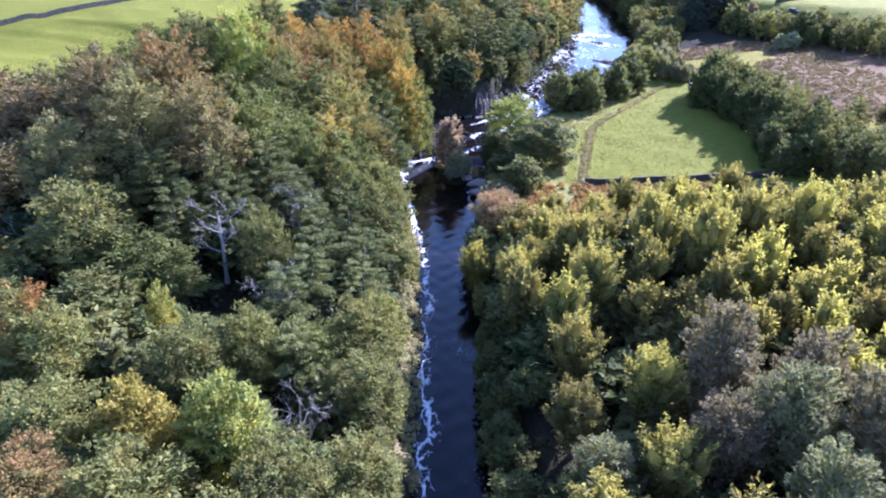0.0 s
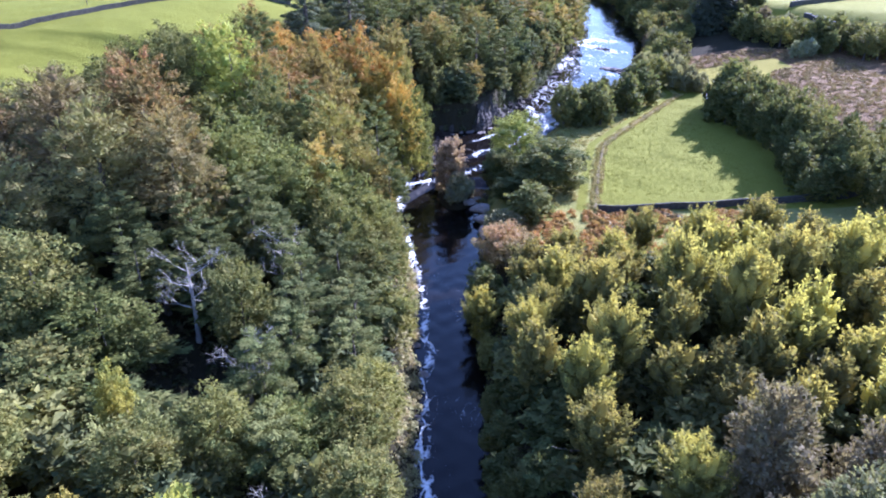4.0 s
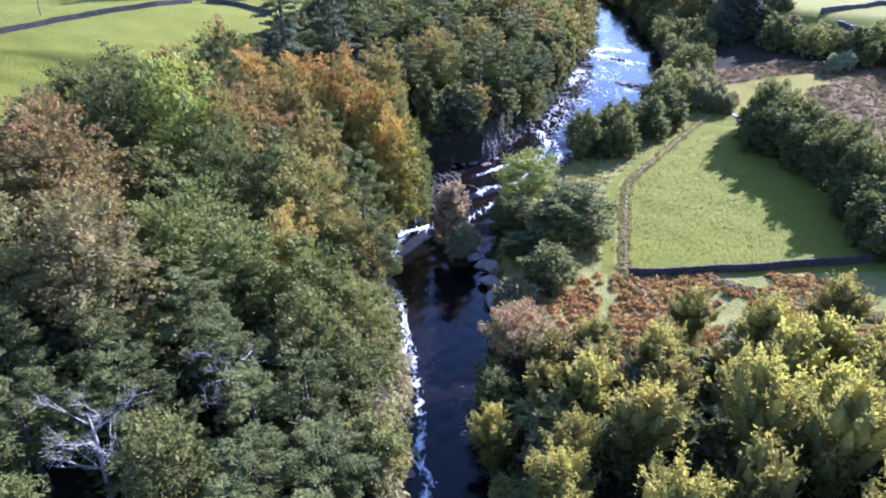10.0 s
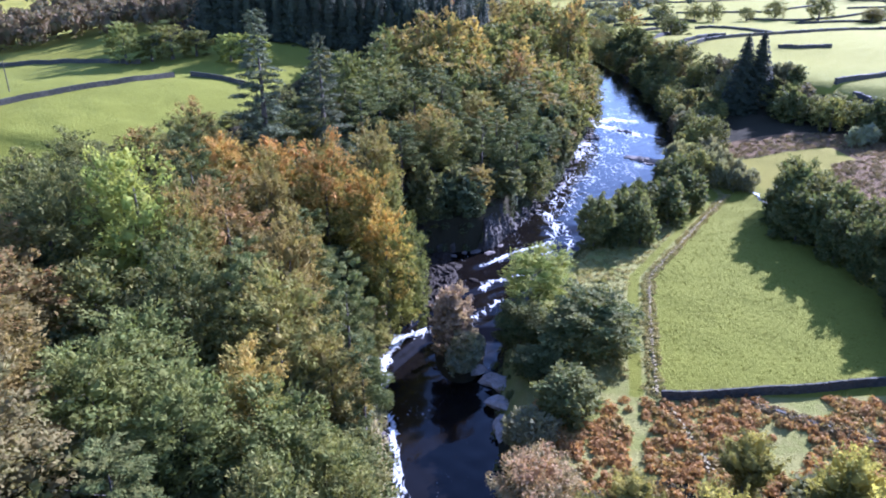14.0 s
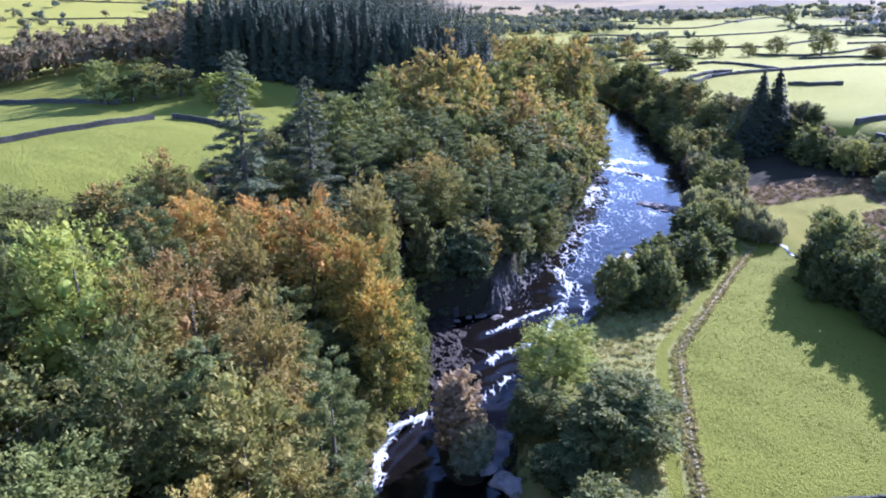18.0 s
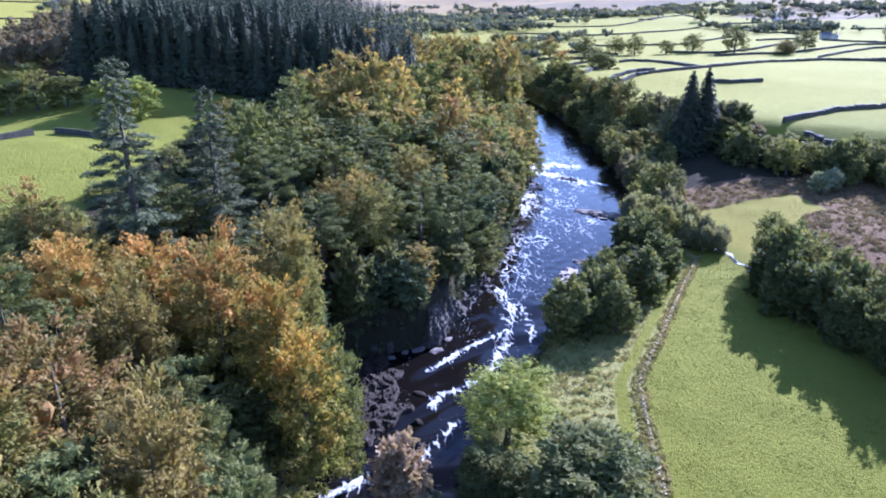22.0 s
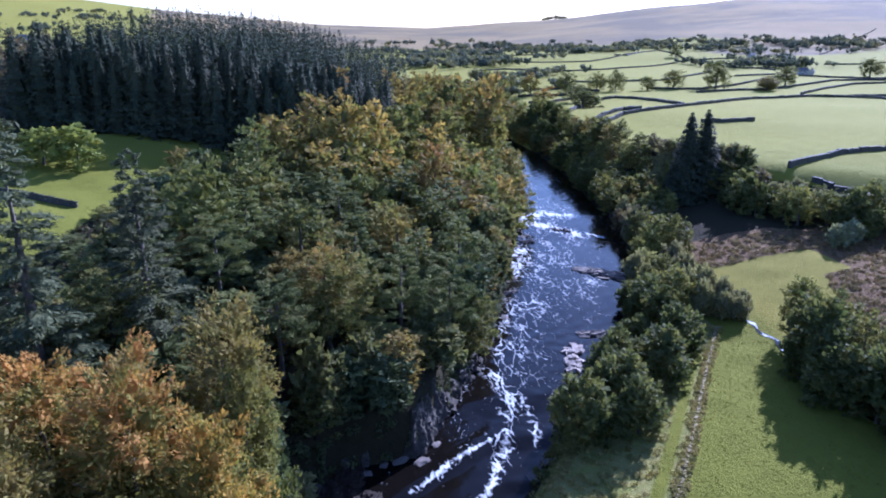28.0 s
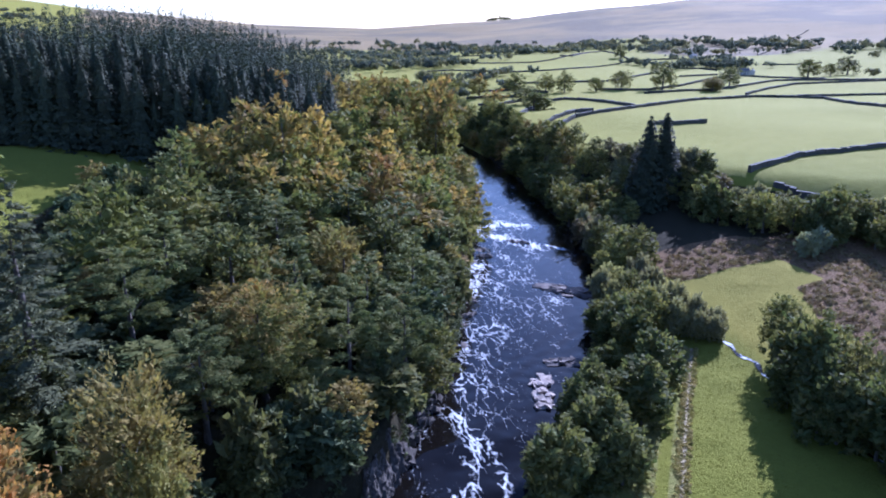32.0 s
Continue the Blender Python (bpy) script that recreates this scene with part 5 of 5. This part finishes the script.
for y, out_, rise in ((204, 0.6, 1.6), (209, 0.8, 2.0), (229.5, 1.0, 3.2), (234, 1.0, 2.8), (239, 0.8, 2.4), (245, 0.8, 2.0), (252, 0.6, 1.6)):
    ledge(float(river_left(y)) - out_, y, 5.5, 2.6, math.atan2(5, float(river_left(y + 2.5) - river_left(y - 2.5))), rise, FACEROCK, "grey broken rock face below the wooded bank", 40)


def rock_face(foot, rise, lean):
    """A broken cliff: blocky upright facets between cracks, leaning back from the water."""
    foot = np.array(foot, float)
    along = np.concatenate([[0], np.cumsum(np.hypot(*np.diff(foot, axis=0).T))])
    s_, v_ = np.meshgrid(np.arange(0, along[-1], 0.3), np.linspace(0, 1, 22))
    x, y = np.interp(s_, along, foot[:, 0]), np.interp(s_, along, foot[:, 1])
    x1, y1 = np.interp(s_ + 1.5, along, foot[:, 0]), np.interp(s_ + 1.5, along, foot[:, 1])
    x0, y0 = np.interp(s_ - 1.5, along, foot[:, 0]), np.interp(s_ - 1.5, along, foot[:, 1])
    d = np.hypot(x1 - x0, y1 - y0)
    blocks = np.round(3.5 * rough(s_ + 0.5 * v_, v_ * 3.2, 0.9, 2)) / 3.5
    back = lean * v_ - 0.5 - 0.55 * blocks + 0.22 * rough(s_, v_ * 8, 0.35, 6)
    z = 2.2 + rise * v_ * (1 + 0.12 * rough(s_, 0 * s_, 2.0, 9)) + 0.12 * rough(s_, v_ * 8, 0.5, 3)
    v = np.stack([(x - (y1 - y0) / d * back).ravel(), (y + (x1 - x0) / d * back).ravel(), z.ravel()], 1)
    w = s_.shape[1]
    i = (np.arange(21)[:, None] * w + np.arange(w - 1)[None, :]).ravel()
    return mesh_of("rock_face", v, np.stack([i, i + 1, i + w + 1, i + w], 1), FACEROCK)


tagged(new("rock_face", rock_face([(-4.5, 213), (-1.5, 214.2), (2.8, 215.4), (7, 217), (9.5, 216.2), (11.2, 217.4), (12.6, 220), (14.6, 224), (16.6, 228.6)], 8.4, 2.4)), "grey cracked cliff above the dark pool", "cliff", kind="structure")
for x, y, w, d, h in ((1.6, 213.4, 1.3, .8, .8), (7, 215.8, 1.8, 1.0, 1.0), (10.6, 215.4, 1.6, .9, .9), (4.4, 214.9, .9, .6, .6), (13.2, 219.6, 1.0, .7, .7)):
    rock(x, y, w, d, h, rng.random(), "fallen grey block at the foot of the cliff")
rock(9.0, 226.2, 3.4, 1.3, 0.4, 0.3, "bare tan slab of earth and rock among the trees", 0.1, EARTHS)
rock(4.2, 227.0, 3.0, 0.9, 0.4, 0.2, "bare tan slab of earth and rock among the trees", 0.1, EARTHS)
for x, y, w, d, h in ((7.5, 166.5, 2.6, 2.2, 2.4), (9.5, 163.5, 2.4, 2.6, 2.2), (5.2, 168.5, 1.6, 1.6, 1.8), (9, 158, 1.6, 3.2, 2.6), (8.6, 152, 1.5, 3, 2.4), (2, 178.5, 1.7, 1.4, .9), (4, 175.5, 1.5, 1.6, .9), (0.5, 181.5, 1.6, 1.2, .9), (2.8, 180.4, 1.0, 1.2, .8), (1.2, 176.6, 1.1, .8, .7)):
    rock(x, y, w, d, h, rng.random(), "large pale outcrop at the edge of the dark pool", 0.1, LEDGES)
for i in range(34):
    y = rng.uniform(90, 182)
    rock(float(river_left(y)) + rng.uniform(-1.2, 0.9), y, rng.uniform(.35, 1.0), rng.uniform(.3, .9), rng.uniform(.3, .8), rng.random() * 3, "small bank-side stone washed by the river")
for i in range(16):
    y = rng.uniform(184, 232)
    rock(float(river_right(y)) + rng.uniform(-.8, 2.5), y, rng.uniform(.6, 1.6), rng.uniform(.5, 1.3), rng.uniform(.6, 1.4), rng.random() * 3, "dark overhanging rock on the grassy bank")
for i in range(22):
    y = rng.uniform(265, 350)
    rock(float(river_left(y)) + rng.uniform(-.5, 2.5), y, rng.uniform(.6, 1.6), rng.uniform(.4, 1), rng.uniform(.4, .8), rng.random() * 3, "wet stone at the foot of the wooded bank")


# ---- beck ----
bx, by = np.array((84.5, 85.1, 86.5, 86.6, 87.9, 88.2, 87, 85, 78)), np.array((205, 215, 223.6, 235, 243, 251, 259, 268, 279))
yy = np.linspace(205, 279, 150)
xc = np.interp(yy, by, bx) + 0.5 * np.sin(yy * 0.7)
hw = 0.42 + 0.16 * np.sin(yy * 1.3)
cols = np.linspace(-1, 1, 7)
bxs = xc[:, None] + hw[:, None] * cols[None, :]
bys = np.repeat(yy[:, None], 7, 1)
bv = np.stack([bxs.ravel(), bys.ravel(), (land(bxs, bys) + 0.12).ravel()], 1)
bi = (np.arange(149)[:, None] * 7 + np.arange(6)[None, :]).ravel()
me = mesh_of("beck_water", bv, np.stack([bi, bi + 1, bi + 8, bi + 7], 1), WATER, True)
attr = me.color_attributes.new("foam", "FLOAT_COLOR", "POINT")
bf = 0.46 + 0.36 * np.sin(bv[:, 1] * 0.9)
attr.data.foreach_set("color", np.stack([bf, bf, bf, np.ones_like(bf)], 1).ravel())
tagged(new("beck_water", me), "narrow bright beck running beside the meadow", "stream", kind="structure")


# ---- bracken, tussocks ----
def tufts(name, label, mat, spots, size, leaves_each, category):
    vs, fs, o = [], [], 0
    for x, y, h, r in spots:
        d = rng.normal(size=(leaves_each, 3))
        d[:, 2] = np.abs(d[:, 2])
        d /= np.linalg.norm(d, axis=1)[:, None]
        v, f = leaf_cloud(d * (r, r, h) * rng.uniform(.5, 1, (leaves_each, 1)), d, np.full(leaves_each, size), 0.5)
        vs.append(v + (x, y, float(land(x, y))))
        fs.append(f + o)
        o += len(v)
    return tagged(new(name, mesh_of(name, np.concatenate(vs), np.concatenate(fs), mat)), label, category, kind="stuff")


def spots_in(n_, box, inside, h, r):
    out = []
    while len(out) < n_:
        x, y = rng.uniform(box[0], box[1]), rng.uniform(box[2], box[3])
        if inside(x, y):
            out.append((x, y, rng.uniform(*h), rng.uniform(*r)))
    return out


tufts("bracken", "rust brown bracken covering the slope below the wall", LEAF["bracken"],
      spots_in(850, (13, 66, 126, 153.2), lambda x, y: x - river_right(y) > 6 and abs(x - 26 - (y - 142) * .25) > 1.2 and float(rough(x, y, 6)) > -0.3 - 0.6 * (x < 40), (.5, 1.2), (.6, 1.4)), 0.5, 46, "bracken")
tufts("marsh_bracken", "dull brown bracken and rushes in the damp hollow", LEAF["rush"],
      spots_in(1500, (96, 150, 190, 304), lambda x, y: float(covers(x, y)[3]) > 0.5, (.3, .8), (.6, 1.4)), 0.42, 30, "bracken")
tufts("tussocks", "pale bleached grass tussocks along the river bank", LEAF["tussock"],
      spots_in(1000, (22, 84, 156, 262), lambda x, y: 0.5 < x - river_right(y) and 0.6 < wall_x(y) - x < 30 and abs(x - wall_x(y) + 3.2) > 1.3, (.25, .7), (.4, 1.0)), 0.32, 26, "grass")
tufts("wall_grass", "rank tan grass growing over the tumbled wall", LEAF["tussock"],
      spots_in(1000, (30, 82, 154, 253), lambda x, y: abs(x - wall_x(y)) < 1.2, (.25, .6), (.25, .6)), 0.26, 24, "grass")
tufts("bank_heather", "dark brown heather and rushes over the low field bank", LEAF["rush"],
      spots_in(230, (45, 76, 134, 153), lambda x, y: abs(y - np.interp(x, (45.5, 52, 62.3, 75), (152.3, 147.4, 140.1, 135))) < 1.5, (.4, .9), (.6, 1.2)), 0.42, 34, "heather")
tufts("bank_scrub", "brown scrub and ferns at the foot of the wooded bank", LEAF["birch"],
      spots_in(520, (-16, 70, 55, 186), lambda x, y: -0.2 < river_left(y) - x < 3.6, (.6, 1.8), (.6, 1.3)), 0.4, 44, "scrub")
tufts("gorge_scrub", "dark hanging scrub and ivy over the rock face", LEAF["holly"],
      spots_in(560, (-16, 70, 190, 340), lambda x, y: 0.4 < river_left(y) - x < 6 and math.hypot((x - 7) / 1.8, y - 223) > 5.5, (1.0, 2.8), (.8, 1.8)), 0.5, 60, "scrub")
tufts("east_bank_scrub", "dark scrub on the shaded river bank", LEAF["alder"],
      spots_in(260, (4, 66, 50, 260), lambda x, y: 0.2 < x - river_right(y) < 3.5, (.6, 1.6), (.6, 1.3)), 0.4, 44, "scrub")
tufts("islet_scrub", "tan grass and low scrub on the rocky islet", LEAF["birch"],
      spots_in(70, (-2, 7.4, 170, 184), lambda x, y: math.hypot((x - 2.6) / 4.4, (y - 177) / 7) < 1, (.3, .9), (.5, 1.0)), 0.34, 40, "scrub")
tufts("meadow_grass", "short tufted meadow grass", LEAF["sward"],
      spots_in(2000, (32, 88, 155, 252), lambda x, y: x > wall_x(y) + .6, (.02, .05), (.2, .5)), 0.18, 7, "grass")

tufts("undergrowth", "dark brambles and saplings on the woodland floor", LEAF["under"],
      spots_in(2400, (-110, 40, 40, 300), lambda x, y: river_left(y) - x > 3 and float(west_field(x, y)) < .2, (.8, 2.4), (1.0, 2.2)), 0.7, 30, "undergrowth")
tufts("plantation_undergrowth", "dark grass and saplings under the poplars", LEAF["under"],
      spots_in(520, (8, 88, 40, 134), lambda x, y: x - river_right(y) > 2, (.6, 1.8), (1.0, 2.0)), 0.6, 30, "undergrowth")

# ---- far trees and woods ----
for x, y, kind, h, r in ((330, 710, "oak", 15, 8), (409, 729, "oak", 12, 7), (183, 676, "oak", 11, 6), (217, 699, "ash", 10, 6), (233, 697, "oak", 11, 5.5), (145, 529, "oak", 9, 6), (152, 536, "alder", 8, 6),
                         (147, 654, "gold", 11, 5), (165, 601, "oak", 8, 6), (265, 705, "ash", 8, 5), (295, 718, "ash", 11, 7), (361, 683, "tan", 8, 6), (368, 690, "brown", 7, 6), (553, 1241, "oak", 13, 7),
                         (582, 837, "ash", 14, 9), (684, 893, "oak", 14, 9), (640, 870, "ash", 10, 7), (118, 520, "orange", 11, 6), (112, 500, "ash", 11, 6), (-104, 300, "greenoak", 11.5, 5.4), (-91, 306, "oak", 10, 6), (-84, 309, "oak", 8, 5), (-97, 303, "greenoak", 7, 4)):
    grow = 1.62 if y > 560 else 1.25
    plant(kind, x, y, h * grow, r * grow, group="trees in the pastures")
spots = []
for _ in range(3600):
    x, y = rng.uniform(-700, 1500), rng.uniform(560, 2300)
    az, r = math.degrees(math.atan2(x, y)), math.hypot(x, y)
    d = float(rough(x, y, 130, 2.0)) + 0.5 * float(rough(x, y, 45, 1.0))
    if az < 3:
        want = 0.15 + 0.25 * (r < 900)
    elif r > 1500:
        want = 9 if r > 1900 else 0.1
    else:
        want = 0.95 if r < 1150 else 0.62
    if d > want - (0.9 if 8 < az < 15 and 640 < r < 1400 and abs(x - float(river_right(y))) < 60 else 0):
        spots.append((x, y, rng.uniform(7, 13), rng.uniform(5, 9)))
for cx, cy, rx, ry, n_ in ((185, 1090, 55, 40, 40), (250, 1440, 70, 70, 45), (630, 1080, 60, 45, 40), (714, 1390, 60, 40, 25), (110, 1060, 45, 40, 25), (156, 1316, 60, 50, 30), (420, 1500, 120, 30, 40)):
    for _ in range(n_):
        spots.append((cx + rx * rng.normal() * .6, cy + ry * rng.normal() * .6, rng.uniform(8, 14), rng.uniform(6, 9)))
for _ in range(260):
    az, r = math.radians(rng.uniform(9, 42)), rng.normal(1720, 60)
    if float(rough(math.degrees(az) * 40, r, 60, 4)) > -0.2:
        spots.append((r * math.sin(az), r * math.cos(az), rng.uniform(8, 14), rng.uniform(7, 11)))
wood = []
for _ in range(620):
    x, y = rng.uniform(-430, -100), rng.uniform(352, 500)
    if y > 358 + 0.06 * (x + 116):
        wood.append((x, y, rng.uniform(11, 18), rng.uniform(4.5, 7)))
scatter_stuff("west_wood_edge", "brown and grey-green autumn wood behind the western pasture", LEAF["edge"], wood, far_round)
scatter_stuff("hilltop_copse", "small dark copse on the moor skyline", LEAF["oak"], [(1180 + 14 * i, 3950 + 6 * (i % 2), 24 - abs(i) * 3, 16) for i in range(-4, 5)], far_round)
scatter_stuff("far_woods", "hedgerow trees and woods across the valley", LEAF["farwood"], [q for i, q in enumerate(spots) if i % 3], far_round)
scatter_stuff("far_autumn_woods", "brown autumn woods across the valley", LEAF["brown"], [q for i, q in enumerate(spots) if not i % 3], far_round)


# ---- farmhouses ----
HOUSE_WALL = stone_material("whitewashed_wall", (.3, .29, .27), (.5, .49, .46))
SLATE = stone_material("slate_roof", (.09, .09, .1), (.17, .17, .18))
PANE, pn, pl, po = material("dark_window_glass")
surface(pn, pl, po, (.02, .022, .025), 0.1, None, 0.5)


def box_mesh(name, x0, x1, y0, y1, z0, z1, mat):
    v = [(x, y, z) for x in (x0, x1) for y in (y0, y1) for z in (z0, z1)]
    return mesh_of(name, v, BOX_F, mat)


def farmhouse(x, y, turn, w=12.0, d=7.0, h=5.2):
    ob = new("farmhouse")
    ob.location, ob.rotation_euler = (x, y, float(land(x, y))), (0, 0, turn)
    part("wall", mesh_of("wall", [(-w / 2, -d / 2, -1), (w / 2, -d / 2, -1), (w / 2, d / 2, -1), (-w / 2, d / 2, -1), (-w / 2, -d / 2, h), (w / 2, -d / 2, h), (w / 2, d / 2, h), (-w / 2, d / 2, h), (-w / 2, 0, h + 2.6), (w / 2, 0, h + 2.6)],
                         [(0, 1, 5, 4), (2, 3, 7, 6), (1, 2, 6, 9, 5), (3, 0, 4, 8, 7)], HOUSE_WALL), ob)
    e, o = 0.35, 0.06
    roof = part("roof", mesh_of("roof", [(-w / 2 - e, -d / 2 - e, h - .2), (w / 2 + e, -d / 2 - e, h - .2), (w / 2 + e, 0, h + 2.75), (-w / 2 - e, 0, h + 2.75), (-w / 2 - e, d / 2 + e, h - .2), (w / 2 + e, d / 2 + e, h - .2),
                                         (-w / 2 - e, -d / 2 - e, h), (w / 2 + e, -d / 2 - e, h), (w / 2 + e, 0, h + 2.95), (-w / 2 - e, 0, h + 2.95), (-w / 2 - e, d / 2 + e, h), (w / 2 + e, d / 2 + e, h)],
                                [(0, 3, 2, 1), (3, 4, 5, 2), (6, 7, 8, 9), (9, 8, 11, 10), (0, 1, 7, 6), (4, 10, 11, 5), (0, 6, 9, 3), (3, 9, 10, 4), (1, 2, 8, 7), (2, 5, 11, 8)], SLATE), ob, "grey slate roof")
    for cx in (-w / 2 + .7, w / 2 - .7):
        part("chimney", box_mesh("chimney", cx - .45, cx + .45, -.4, .4, h + 2.2, h + 4.1, STONE), roof)
    for cx in (-4, -1.4, 1.4, 4):
        for cz in (1, 3.3):
            part("window", box_mesh("window", cx - .5, cx + .5, -d / 2 - o, -d / 2 + o, cz, cz + 1.2, PANE), ob, "dark window")
    part("door", box_mesh("door", -.45, .45, -d / 2 - .07, -d / 2 + .05, 0, 2.05, SLATE), ob, "dark door")
    return tagged(ob, "small whitewashed farmhouse with a slate roof among fields", "house", "farmhouses in the valley")


farmhouse(654, 1188, 0.4)
farmhouse(551, 910, -0.2)
farmhouse(572, 922, 0.9, 9, 6, 4)
farmhouse(-455, 1290, 0.3)


# ---- telegraph pole in the western pasture ----
pole = new("telegraph_pole")
pole.location = (-114.5, 250, float(land(-114.5, 250)))
pv, pf = tube([(0, 0, -0.5), (0, 0, 4), (0.03, 0, 8)], [0.15, 0.13, 0.1], 8)
part("post", mesh_of("post", pv, pf, BARK, True), pole)
part("crossarm", box_mesh("crossarm", -0.7, 0.7, -0.06, 0.06, 7.2, 7.34, BARK), pole)
for cx in (-0.55, 0.55):
    part("insulator", box_mesh("insulator", cx - 0.05, cx + 0.05, -0.05, 0.05, 7.34, 7.5, PALEROCK), pole, "pale insulator")
tagged(pole, "lone weathered wooden telegraph pole standing in the pasture", "pole")
